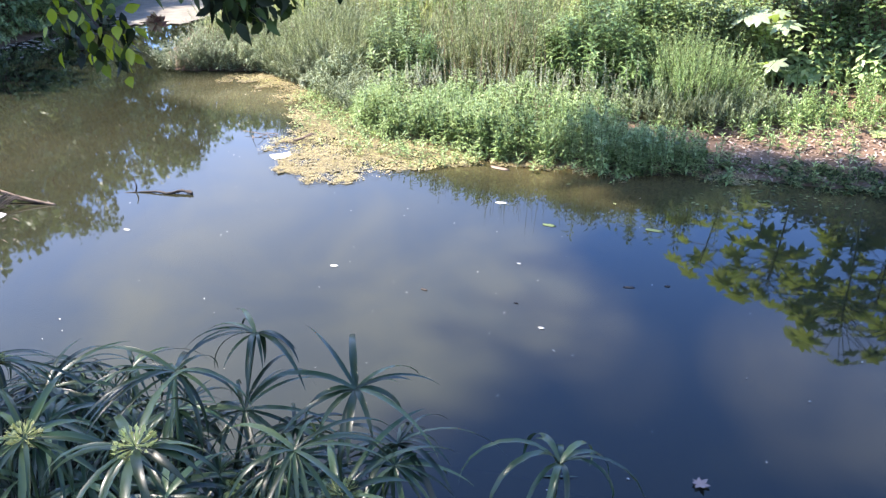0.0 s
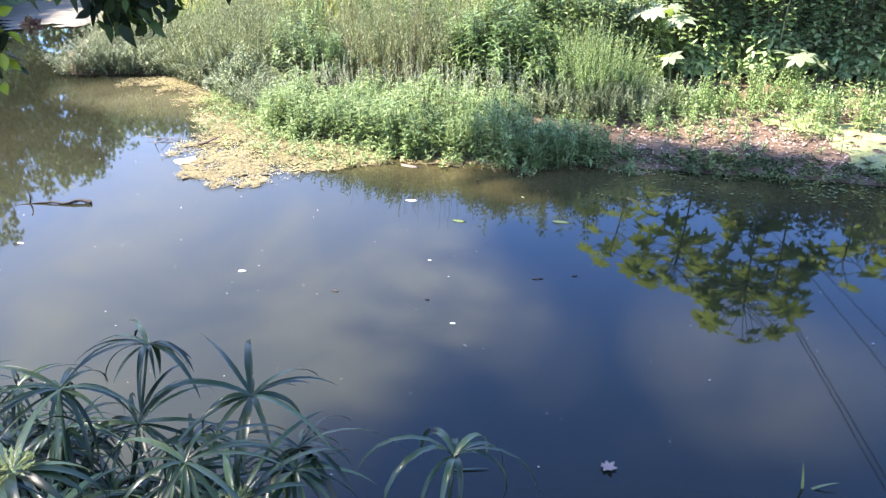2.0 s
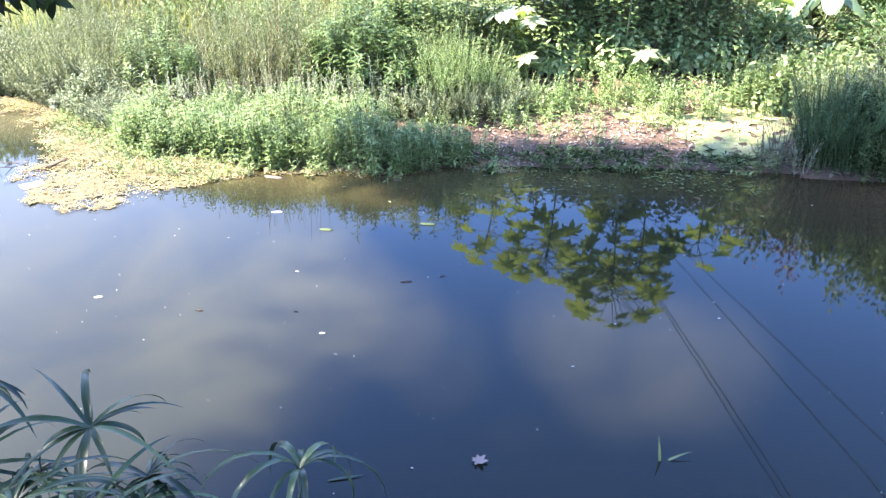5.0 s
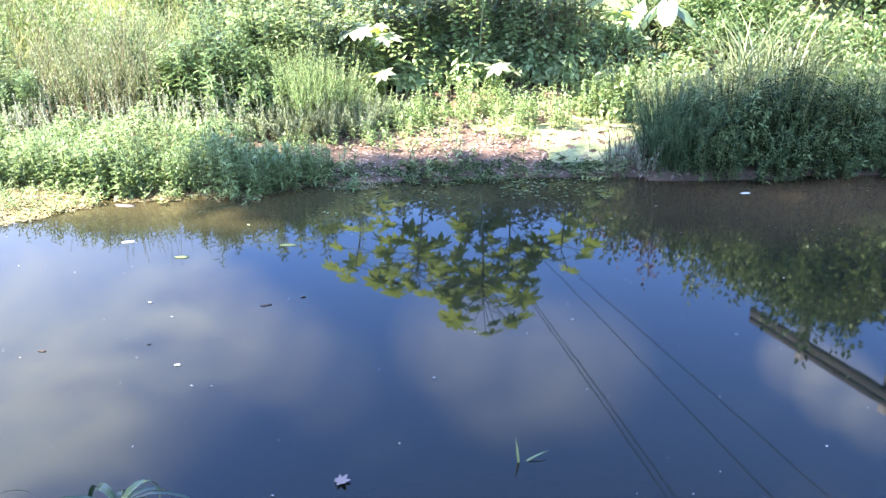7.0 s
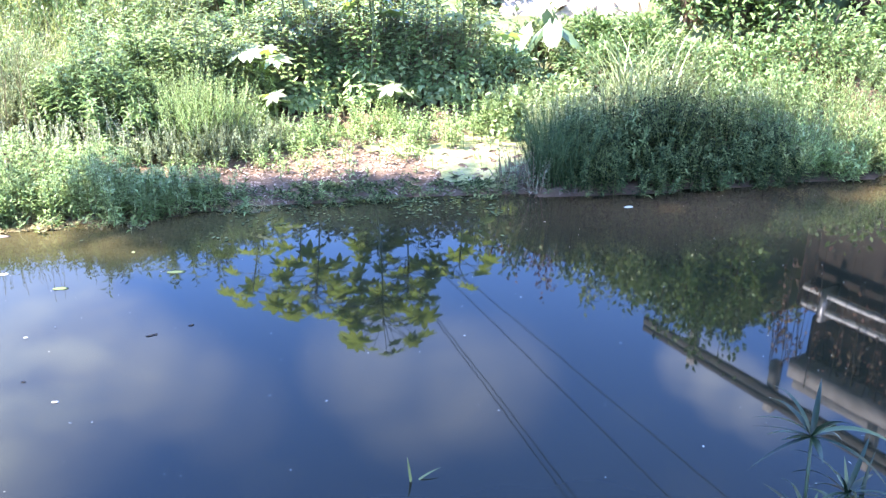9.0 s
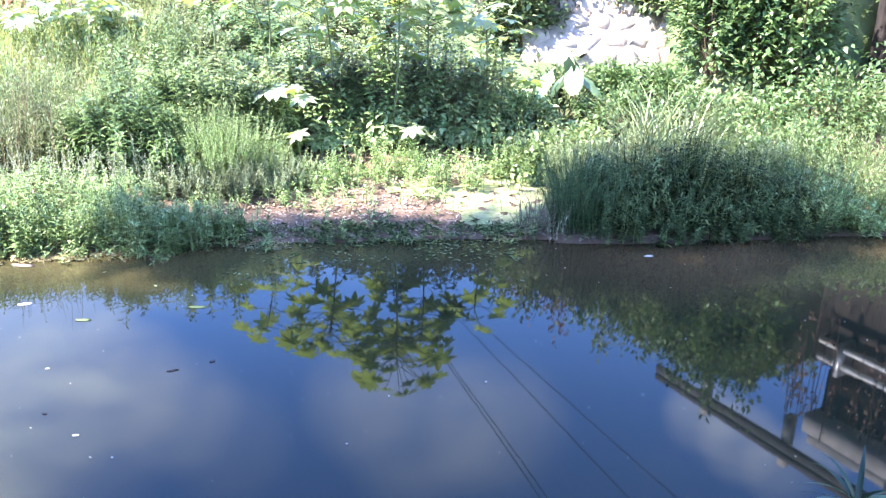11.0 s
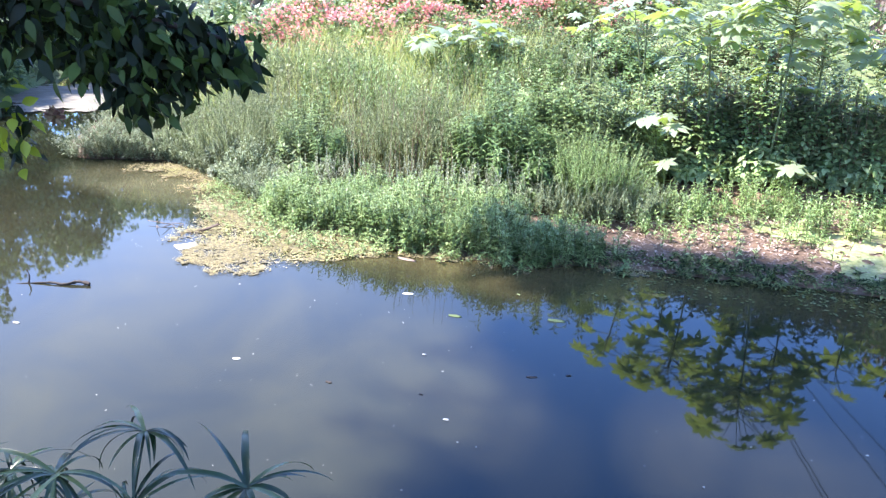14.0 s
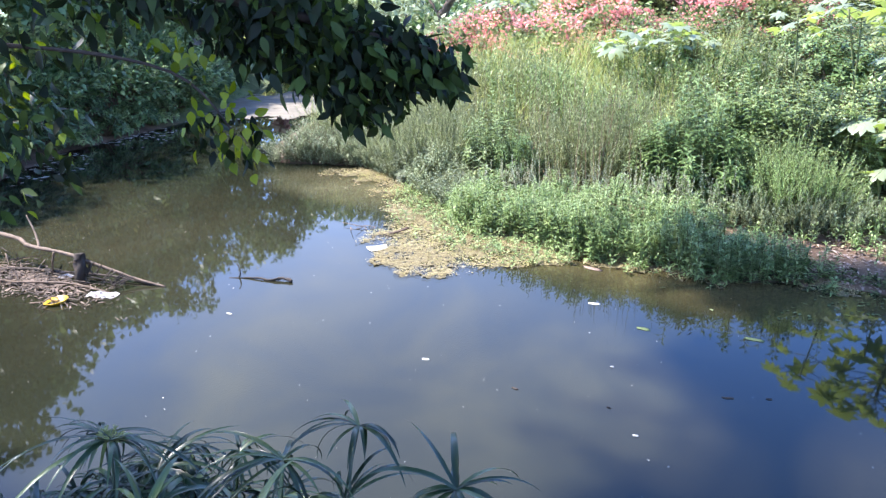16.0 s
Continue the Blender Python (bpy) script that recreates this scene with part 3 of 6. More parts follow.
def spray_bush(name, label, centre, size, sprigs, per, length, width, mat, stem_mat=M_BROWNSTEM, group="", category="bush", reach=0.45, upright=0.3, lift=0.0):
    """A dense shrub: curved sprigs from one foot to an uneven dome, each leafy along its outer part, with hollows in between."""
    cx, cy = centre
    cz = max(float(land(cx, cy)), -0.02)
    b = thing(name, label, category, group, at=(cx, cy, cz))
    sx, sy, sz = size
    az, el = rng.uniform(0, 2 * math.pi, sprigs), np.arcsin(rng.uniform(0.04, 1, sprigs))
    ph = rng.uniform(0, 6.3, 3)
    r = rng.uniform(0.82, 1.08, sprigs) * (1 + 0.16 * np.sin(3 * az + ph[0]) * np.sin(4 * el + ph[1]) + 0.08 * np.sin(7 * az + ph[2]))
    tip = np.stack([np.cos(az) * np.cos(el) * sx * r, np.sin(az) * np.cos(el) * sy * r, np.maximum(np.sin(el) * sz * r, 0.05 * sz) + lift], -1)
    root = np.stack([tip[:, 0] * 0.25, tip[:, 1] * 0.25, 0 * r], -1)
    knee = root * 0.35 + tip * np.array([[0.62, 0.62, 0.55]])
    tagged(part("stem", join([sticks(root, knee, 0.008, 0.005), sticks(knee, tip, 0.005, 0.002)]), stem_mat, b), kind="stuff")
    axis = unit(tip - knee)
    span = np.linalg.norm(tip - knee, axis=1)
    ref = unit(np.cross(axis, rng.normal(0, 1, (sprigs, 3))))
    oth = np.cross(axis, ref)
    got = []
    for j in range(per):
        f = 1 - reach * 1.6 * (j + rng.uniform(0, 0.8, sprigs)) / per
        p = knee + axis * (span * f)[:, None]
        a_ = j * 2.4 + rng.normal(0, 0.3, sprigs)
        d = ref * np.cos(a_)[:, None] + oth * np.sin(a_)[:, None] + axis * (upright + 0.5 * (j == 0)) + np.array([[0, 0, 0.12]])
        ll = length * rng.uniform(0.65, 1.2, sprigs) * (0.6 + 0.4 * min(1, (j + 1) / 4))
        got.append((far_leaves if cy > 9.6 else leaves)(p, d, axis + np.array([[0, 0, 0.8]]), ll, ll * width / length))
    tagged(part("foliage", join(got), mat, b), kind="stuff")
    return b


def clump(name, label, centre, radius, h, count, mat, stem_mat=M_STEM, group="", category="bush", spread=0.35, **kw):
    """A many-stemmed plant: stems rising from one foot and leaning outwards, leafy to the tip."""
    cx, cy = centre
    cz = max(float(land(cx, cy)), -0.02)
    c = thing(name, label, category, group, at=(cx, cy, cz))
    az, r = rng.uniform(0, 2 * math.pi, count), np.sqrt(rng.uniform(0, 1, count))
    o = np.stack([np.cos(az), np.sin(az)], -1) * r[:, None]
    base = np.concatenate([o * radius * 0.55, np.zeros((count, 1))], 1)
    base[:, 2] = np.maximum(land(base[:, 0] + cx, base[:, 1] + cy), -0.02) - cz
    hh = h * rng.uniform(0.7, 1.1, count) * (1 - 0.35 * r * r)
    st, lv = herb(base, hh, out_lean=o * spread, make=far_leaves if cy > 9.2 else leaves, **kw)
    tagged(part("stem", st, stem_mat, c), kind="stuff")
    tagged(part("foliage", lv, mat, c), kind="stuff")
    return c


# bright herb bed at the water's edge
kb = blob(-3.12, 7.28, 2.15, 0.60, -0.12)
pts = scatter(2100, -5.6, -0.9, 6.4, 8.2, kb)
bumps = np.interp(pts[:, 0], [-5.4, -4.8, -3.4, -2.1, -1.2], [0.22, 0.34, 0.44, 0.40, 0.24]) + 0.06 * np.sin(3.1 * pts[:, 0] + 1) * np.sin(4.0 * pts[:, 1]) + 0.05 * np.sin(7.7 * pts[:, 0])
herb_bed("herb_bed", "dense bright green leafy herbs at the water's edge", pts, bumps * rng.uniform(0.75, 1.2, len(pts)), M_HERB, levels=11, pairs=3, length=0.085, width=0.027, lean=0.12, tilt=0.10)

# the band of many-stemmed shrubs behind it
BAND = [(M_GREY, M_STEM, "grey-green many-stemmed shrub with small narrow leaves", 0.085, 0.019),
        (M_BUSH, M_STEM, "leafy green many-stemmed shrub", 0.10, 0.030),
        (M_OLIVE, M_STEM, "wispy olive shrub with brownish tips", 0.08, 0.014),
        (M_HERB, M_STEM, "light green many-stemmed herb", 0.10, 0.028),
        (M_RICH, M_STEM, "dense dark green leafy bush", 0.11, 0.034)]
for row, (y_off, hgt, step, kinds, end) in enumerate(((0.35, 0.50, 0.48, (0, 0, 1, 0), -5.7), (0.9, 0.82, 0.62, (0, 2, 0, 1), -6.2), (1.55, 0.95, 0.72, (2, 2, 3, 0), -2.9), (2.3, 1.0, 0.8, (2, 3, 1, 2), -2.6))):
    x = -8.9
    while x < end:
        ys = np.interp(x, [-9.3, -7.9, -6.4, -5.3, -4.4, -3.4, -2.6, -1.0], [8.95, 9.3, 8.8, 8.3, 8.1, 8.15, 8.05, 7.9])
        m, sm, lab, ll, lw = BAND[kinds[int(rng.integers(0, 4))]]
        cx, cy = x + rng.uniform(-0.15, 0.15), float(ys) + y_off + rng.uniform(-0.2, 0.2)
        big = rng.uniform(0.75, 1.25)
        clump("bank_shrub", lab, (cx, cy), 0.5 * big, hgt * big, int(84 * big), m, sm, "bank shrubs", levels=13, length=ll * 1.05, width=lw, tilt=0.4, lean=0.06, spread=0.46)
        x += step * rng.uniform(0.8, 1.25)
# wispy olive shrubs with brownish tips
for cx, cy, r, h, cnt in ((-6.75, 9.15, 0.75, 1.2, 150), (-6.15, 8.95, 0.6, 1.15, 120), (-7.5, 9.5, 0.6, 0.95, 90), (-4.45, 9.1, 0.6, 1.2, 120), (-3.85, 9.0, 0.6, 1.3, 130), (-3.35, 9.2, 0.5, 1.3, 90)):
    m, sm, lab, ll, lw = BAND[2]
    clump("bank_shrub", lab, (cx, cy), r, h, cnt, m, M_STEM, "bank shrubs", levels=20, pairs=3, length=0.068, width=0.014, tilt=0.6, lean=0.07, spread=0.42)
# dense rounded bushes, with hollows between them
for cx, cy, size, spr, per, ll, lw, k in ((-5.35, 8.75, (0.55, 0.45, 0.95), 190, 15, 0.085, 0.026, 1), (-4.85, 8.65, (0.35, 0.35, 0.72), 110, 14, 0.085, 0.026, 4), (-2.7, 8.75, (0.58, 0.5, 1.2), 260, 16, 0.115, 0.030, 4), (-2.25, 8.6, (0.42, 0.4, 0.85), 170, 15, 0.11, 0.028, 4),
                                          (-3.15, 8.95, (0.4, 0.4, 1.05), 140, 15, 0.10, 0.028, 1), (-5.75, 9.65, (0.5, 0.45, 1.0), 150, 13, 0.09, 0.026, 3), (-4.1, 9.75, (0.5, 0.45, 1.1), 150, 13, 0.09, 0.028, 1), (-7.1, 10.0, (0.5, 0.45, 0.8), 140, 13, 0.08, 0.02, 0), (-3.0, 9.9, (0.5, 0.45, 1.2), 150, 13, 0.10, 0.03, 3), (-5.9, 8.45, (0.36, 0.32, 0.62), 120, 13, 0.08, 0.018, 0), (-6.5, 8.75, (0.36, 0.32, 0.6), 120, 13, 0.08, 0.018, 0), (-1.75, 9.35, (0.5, 0.4, 1.35), 210, 15, 0.10, 0.040, 1), (-2.25, 9.5, (0.5, 0.45, 1.45), 210, 15, 0.10, 0.040, 3), (-1.3, 9.55, (0.4, 0.4, 1.2), 150, 14, 0.10, 0.045, 1)):
    m, sm, lab, _, _ = BAND[k]
    spray_bush("bank_bush", lab, (cx, cy), size, spr, per, ll, lw, m, sm, "bank shrubs")
# feathery yellow-green bush beside the mud, with a grey-green skirt
for cx, cy, r, h, cnt in ((-1.6, 8.5, 0.42, 0.95, 120), (-1.35, 8.65, 0.38, 0.85, 90), (-1.8, 8.75, 0.36, 0.9, 80)):
    clump("bank_shrub", "feathery yellow-green bush beside the mud", (cx, cy), r, h, cnt, M_HERB, M_STEM, "bank shrubs", levels=20, pairs=3, length=0.068, width=0.013, tilt=0.35, lean=0.09, spread=0.42)
for cx, cy, r, h, cnt in ((-1.75, 8.15, 0.34, 0.46, 46), (-1.4, 8.2, 0.34, 0.5, 50), (-1.08, 8.4, 0.34, 0.5, 46), (-0.8, 8.75, 0.32, 0.42, 40), (-2.05, 8.2, 0.3, 0.42, 40)):
    clump("bank_shrub", "grey-green herb with short upright leaves", (cx, cy), r, h, cnt, M_GREY, M_STEM, "bank shrubs", levels=13, pairs=3, length=0.06, width=0.015, tilt=0.45, lean=0.12, spread=0.5)
# grey-violet flower spikes standing in a row
for i in range(15):
    cx, cy = -5.15 + 0.215 * i + rng.uniform(-0.05, 0.05), 8.12 + rng.uniform(-0.08, 0.16)
    h = float(np.interp(cx, [-5.2, -3.6, -2.2], [0.56, 0.68, 0.62])) * rng.uniform(0.85, 1.1)
    clump("spike_herb", "upright herb with grey-violet flower spikes", (cx, cy), 0.22, h, 9, M_SPIKE, M_STEM, "spike herbs", levels=20, pairs=3, length=0.040, width=0.014, tilt=0.55, lean=0.10, spread=0.2, start=0.3, category="plant")
for i in range(16):
    x = -9.3 + 0.27 * i
    ys = float(np.interp(x, [-9.3, -7.9, -6.4, -5.3], [8.95, 9.45, 8.7, 7.8]))
    clump("bank_shrub", "low grey-green shrub hanging over the water", (x, ys + 0.08), 0.4, rng.uniform(0.35, 0.55), 60, M_GREY, M_STEM, "bank shrubs", levels=10, length=0.085, width=0.02, tilt=0.2, lean=0.12, spread=0.7)
for cx, cy, r, h in ((-9.0, 9.35, 0.5, 0.55), (-8.5, 9.5, 0.55, 0.62), (-8.0, 9.75, 0.5, 0.6), (-9.35, 9.7, 0.5, 0.55), (-7.4, 9.8, 0.5, 0.65)):
    clump("bank_shrub", "low grey-green shrub hanging over the water", (cx, cy), r, h, 80, M_GREY, M_BROWNSTEM, "bank shrubs", levels=10, length=0.085, width=0.02, tilt=0.3, lean=0.12, spread=0.7)
pts = scatter(380, -8.8, -3.0, 8.2, 10.6, lambda x, y: smooth(0.9, 1.6, shore_distance(x, y)) * np.where(x > -3.3, 0.2, 0.85))
herb_bed("wispy_stems", "thin upright olive stems rising above the shrubs", pts, rng.uniform(0.75, 1.35, len(pts)), M_OLIVE, M_BROWNSTEM, levels=16, length=0.055, width=0.010, tilt=0.7, lean=0.07)
pts = scatter(9000, -11.5, -3.2, 10.2, 14.0, lambda x, y: smooth(0.3, 1, shore_distance(x, y)))
n = len(pts)
tall_grass = thing("tall_grass", "tall yellow-green grass behind the shrubs", "grass", kind="stuff")
part("blade", ribbons(pts, rng.uniform(0, 6.3, n), rng.uniform(1.0, 1.5, n), rng.uniform(0.55, 1.0, n), 0.011, rng.uniform(0.2, 1.2, n), 4), M_GRASS, tall_grass)
# low leafy cover over the whole slope
pts = scatter(5000, -14, 8.5, 9.2, 19, lambda x, y: smooth(0.3, 0.8, shore_distance(x, y)) * smooth(9.2, 9.8, y) * (1 - smooth(2.0, 2.5, x) * (1 - smooth(5.0, 5.2, x)) * smooth(12.2, 12.6, y) * (1 - smooth(13.9, 14.4, y))))
herb_bed("ground_cover", "tangled low green leaves covering the slope", pts, rng.uniform(0.15, 0.45, len(pts)), M_BUSH, make=far_leaves, levels=4, length=0.14, width=0.075, lean=0.5, tilt=0.2)

# ---------------------------------------------------------------- bushes on the far bank
# mud and creeping herbs
pts = scatter(2100, -1.9, 2.2, 7.0, 9.5, lambda x, y: 0.5 * smooth(0.25, 1.2, shore_distance(x, y) + 0.3 * np.sin(4 * x + 2 * y)) * (1 - 0.85 * blob(1.38, 8.3, 0.66, 1.05, -0.25)(x, y)))
herb_bed("bank_seedlings", "scattered small green herbs on mud", pts, rng.uniform(0.06, 0.24, len(pts)), M_HERB, levels=5, length=0.075, width=0.024, lean=0.25, tilt=0.3)
pts = scatter(420, -1.1, 1.9, 8.5, 9.6, lambda x, y: 0.12 + 0.88 * (np.sin(4.3 * x + 0.6) * np.sin(4.1 * y + 1) > 0.1))
herb_bed("bank_weeds", "pale green weeds behind the algae", pts, rng.uniform(0.22, 0.5, len(pts)), M_HERB, levels=10, pairs=3, length=0.075, width=0.022, lean=0.16, tilt=0.3)
n = 5000
x, y = rng.uniform(-1.7, 2.2, n), rng.uniform(7.0, 9.3, n)
k = shore_distance(x, y) > 0.03
p = np.stack([x, y, land(x, y) + 0.006], -1)[k]
d = np.stack([rng.normal(0, 1, len(p)), rng.normal(0, 1, len(p)), rng.normal(0, 0.15, len(p))], -1)
litter = part("leaf_litter", leaves(p, d, np.array([[0, 0, 1.0]]) + 0 * d, rng.uniform(0.025, 0.085, len(p)), rng.uniform(0.012, 0.035, len(p))), M_LITTER)
tagged(litter, "dry pinkish brown fallen leaves on mud", "leaf litter", kind="stuff")


def sheet(name, label, category, keep, x0, x1, y0, y1, step, lift, mat, floating=False):
    """A thin uneven mat that follows the ground, or the water where it floats."""
    xs, ys = np.arange(x0, x1, step), np.arange(y0, y1, step)
    gx_, gy_ = np.meshgrid(xs, ys)
    z = (0 * gx_ if floating else np.maximum(land(gx_, gy_), 0)) + lift + 0.006 * np.sin(23 * gx_ + 9 * gy_) * np.sin(19 * gy_ - 11 * gx_)
    i = np.arange(gx_.size).reshape(gx_.shape)
    ok = keep(gx_, gy_)[:-1, :-1].ravel() > 0.5
    q = np.stack([i[:-1, :-1].ravel(), i[:-1, 1:].ravel(), i[1:, 1:].ravel(), i[1:, :-1].ravel()], 1)[ok]
    used, inv = np.unique(q, return_inverse=True)
    inv = inv.reshape(q.shape)
    v = np.stack([gx_, gy_, z], -1).reshape(-1, 3)[used]
    ob = part(name, (v, np.concatenate([inv[:, [0, 1, 2]], inv[:, [0, 2, 3]]])), mat, smooth=True)
    return tagged(ob, label, category, kind="stuff")


sheet("algae_mat", "bright yellow-green algae drying on the mud", "algae", lambda x, y: np.maximum(blob(1.38, 8.3, 0.62, 1.05, -0.25)(x, y), blob(0.55, 8.6, 0.6, 0.28)(x, y)) - 0.25 - 0.35 * np.sin(17 * x + 6 * y) * np.sin(15 * y - 7 * x) - 0.2 * np.sin(37 * x - 11 * y) * np.sin(33 * y + 9 * x), -0.5, 2.4, 7.1, 9.6, 0.02, 0.012, M_ALGAE)


MAT = np.array([(-4.35, 5.38), (-3.9, 5.75), (-3.4, 6.25), (-2.85, 6.55), (-2.0, 6.72), (-0.9, 6.95), (-0.9, 7.4), (-3.2, 7.6), (-4.6, 7.6), (-5.4, 8.0), (-6.2, 8.7), (-7.6, 9.2), (-8.4, 9.0), (-8.1, 8.7), (-7.1, 8.35), (-6.15, 7.8), (-5.6, 6.9), (-5.1, 6.0)])


def k_mat(x, y):
    """Where the floating weed lies: a tongue off the herb bed, ragged and thinning at its rim."""
    inside, best = np.zeros(x.shape, bool), np.full(x.shape, 1e9)
    for a_, b_ in zip(MAT, np.roll(MAT, -1, 0)):
        inside ^= ((a_[1] > y) != (b_[1] > y)) & (x < (b_[0] - a_[0]) * (y - a_[1]) / (b_[1] - a_[1] + 1e-12) + a_[0])
        f = np.clip(((x - a_[0]) * (b_[0] - a_[0]) + (y - a_[1]) * (b_[1] - a_[1])) / ((b_ - a_) @ (b_ - a_)), 0, 1)
        best = np.minimum(best, np.hypot(x - a_[0] - f * (b_[0] - a_[0]), y - a_[1] - f * (b_[1] - a_[1])))
    rim = np.where(inside, best, -best) + 0.16 * np.sin(5.1 * x + 1.7 * y) * np.sin(4.3 * y - 2.2 * x + 1) + 0.10 * np.sin(13 * x - 5 * y) * np.sin(11 * y + 4 * x) + 0.05 * np.sin(31 * x + 12 * y) * np.sin(27 * y - 9 * x)
    return smooth(-0.12, 0.16, rim) * (0.72 + 0.28 * np.sin(3.1 * x + 1.2 * y) * np.sin(2.7 * y - 1.9 * x))


sheet("floating_mat", "yellowish floating weed mat along the bank", "water weed", lambda x, y: (k_mat(x, y) > 0.25) * 0.5 + k_mat(x, y) * (1.0 + 0.7 * np.sin(9.1 * x + 2.2 * y) * np.sin(8.3 * y - 2.7 * x)) - 0.50 - 0.30 * np.sin(61 * x + 27 * y) * np.sin(53 * y - 23 * x) - 0.28 * np.sin(37 * x - 21 * y) * np.sin(31 * y + 15 * x) - 0.16 * np.sin(13 * x - 9 * y) * np.sin(15 * y + 6 * x), -8, -0.4, 4.8, 9.2, 0.018, 0.005, M_MATWEED, True)
n = 330000
x, y = rng.uniform(-8.6, -0.3, n), rng.uniform(4.8, 9.2, n)
k = (k_mat(x, y) > rng.uniform(0.12, 0.9, n)) & (shore_distance(x, y) < 0.1)
p = np.stack([x, y, rng.uniform(0.006, 0.03, n)], -1)[k]
d = np.stack([rng.normal(0, 1, len(p)), rng.normal(0, 1, len(p)), rng.normal(0, 0.2, len(p))], -1)
weed = part("floating_weed", leaves(p, d, np.array([[0, 0, 1.0]]) + 0 * d, rng.uniform(0.008, 0.026, len(p)), rng.uniform(0.005, 0.013, len(p)), 0.15, 0.0), M_MATLEAF)
tagged(weed, "small tan floating leaves in a drift", "water weed", kind="stuff")
n = 110000
x, y = rng.uniform(-8.6, -0.9, n), rng.uniform(5.4, 9.2, n)
k = (k_mat(x, y) * (0.5 + 0.5 * np.sin(2.3 * x + 1.1 * y) * np.sin(3.1 * y - 1.3 * x)) > rng.uniform(0.2, 0.9, n)) & (shore_distance(x, y) < 0.1)
p = np.stack([x, y, rng.uniform(0.010, 0.036, n)], -1)[k]
d = np.stack([rng.normal(0, 1, len(p)), rng.normal(0, 1, len(p)), rng.normal(0, 0.25, len(p))], -1)
weed = part("floating_weed", leaves(p, d, np.array([[0, 0, 1.0]]) + 0 * d, rng.uniform(0.009, 0.028, len(p)), rng.uniform(0.005, 0.013, len(p)), 0.15, 0.0), M_YELLOWWEED)
tagged(weed, "bright yellow-green weed lying on the floating mat", "water weed", kind="stuff")

# green shoots through the mat, and pale pads drifting along the mud
pts = scatter(3000, -6.4, -1.2, 5.9, 8.4, lambda x, y: (k_mat(x, y) > 0.1) * smooth(-0.85, 0.0, shore_distance(x, y)))
pts[:, 2] = np.maximum(pts[:, 2], 0.0)
herb_bed("mat_shoots", "short green shoots growing through the floating mat", pts, rng.uniform(0.04, 0.16, len(pts)), M_HERB, levels=3, length=0.06, width=0.024, lean=0.5, tilt=0.2)
n = 620
x, y = rng.uniform(-2.2, 1.4, n), 7.2 - np.abs(rng.normal(0, 0.42, n))
k = (shore_distance(x, y) < 0.02) & (np.sin(3.3 * x + 1.5 * y) + 0.7 * np.sin(5 * y - 2 * x) > -0.25)
p = np.stack([x, y, 0 * x + 0.006], -1)[k]
d = np.stack([rng.normal(0, 1, len(p)), rng.normal(0, 1, len(p)), 0 * p[:, 0]], -1)
pads = part("floating_pads", leaves(p, d, np.array([[0, 0, 1.0]]) + 0 * d, rng.uniform(0.02, 0.065, len(p)), rng.uniform(0.015, 0.035, len(p)), 0.05, 0.0), M_PAD)
tagged(pads, "small pale green pads drifting beside the mud", "water weed", kind="stuff")
pts = scatter(2600, -1.5, 8.0, 6.8, 8.4, lambda x, y: smooth(-0.06, 0.02, shore_distance(x, y)) * (1 - smooth(0.25, 0.5, shore_distance(x, y))) * np.where((x > 1.6) & (x < 4.6), 0.4, 1.0))
pts = np.concatenate([pts, scatter(500, -1.7, 1.5, 6.75, 7.6, lambda x, y: smooth(-0.28, -0.05, shore_distance(x, y)) * (1 - smooth(0.2, 0.45, shore_distance(x, y))) * (np.sin(3.1 * x + 2) + np.sin(7.3 * x + 5 * y) > -0.6))])
pts[:, 2] = np.maximum(pts[:, 2], 0)
herb_bed("shore_creepers", "low creeping herbs at the water's edge, darkened for shade", pts, rng.uniform(0.03, 0.14, len(pts)) * np.where((pts[:, 0] > -1.7) & (pts[:, 0] < 1.5), 0.45, 1.0), M_SHADRUB, levels=4, length=0.07, width=0.026, lean=0.5, tilt=0.1)

# ---------------------------------------------------------------- castor plants
def castor_leaf_mesh(name, lobes=8, size=0.3):
    """A palmate leaf: pointed lobes fanned round the stalk, each a little raised along its rib."""
    v, t = [(0, 0, 0.0)], []
    az = np.linspace(-2.75, 2.75, lobes)
    gap = az[1] - az[0]
    ln = size * (0.62 + 0.34 * np.cos(az * 0.5))
    v.append((0.38 * size * math.cos(az[0] - gap / 2), 0.38 * size * math.sin(az[0] - gap / 2), -0.02 * size))
    for a_, r_ in zip(az, ln):
        k_, droop = len(v), -r_ * float(rng.uniform(0.08, 0.35))
        v += [(0.68 * r_ * math.cos(a_ - gap * 0.37), 0.68 * r_ * math.sin(a_ - gap * 0.37), droop * 0.45), (0.6 * r_ * math.cos(a_), 0.6 * r_ * math.sin(a_), droop * 0.25 + 0.02 * size),
              (r_ * math.cos(a_), r_ * math.sin(a_), droop), (0.68 * r_ * math.cos(a_ + gap * 0.37), 0.68 * r_ * math.sin(a_ + gap * 0.37), droop * 0.45),
              (0.48 * r_ * math.cos(a_ + gap / 2), 0.48 * r_ * math.sin(a_ + gap / 2), -0.05 * size)]
        t += [(0, k_ - 1, k_), (0, k_, k_ + 1), (k_, k_ + 2, k_ + 1), (0, k_ + 1, k_ + 3), (k_ + 1, k_ + 2, k_ + 3), (0, k_ + 3, k_ + 4)]
    return tri_mesh(name, (np.array(v, float), np.array(t)), M_CASTOR)


CASTOR_LEAVES = [castor_leaf_mesh("leaf", 8, 0.30), castor_leaf_mesh("leaf", 9, 0.34), castor_leaf_mesh("leaf", 7, 0.22)]


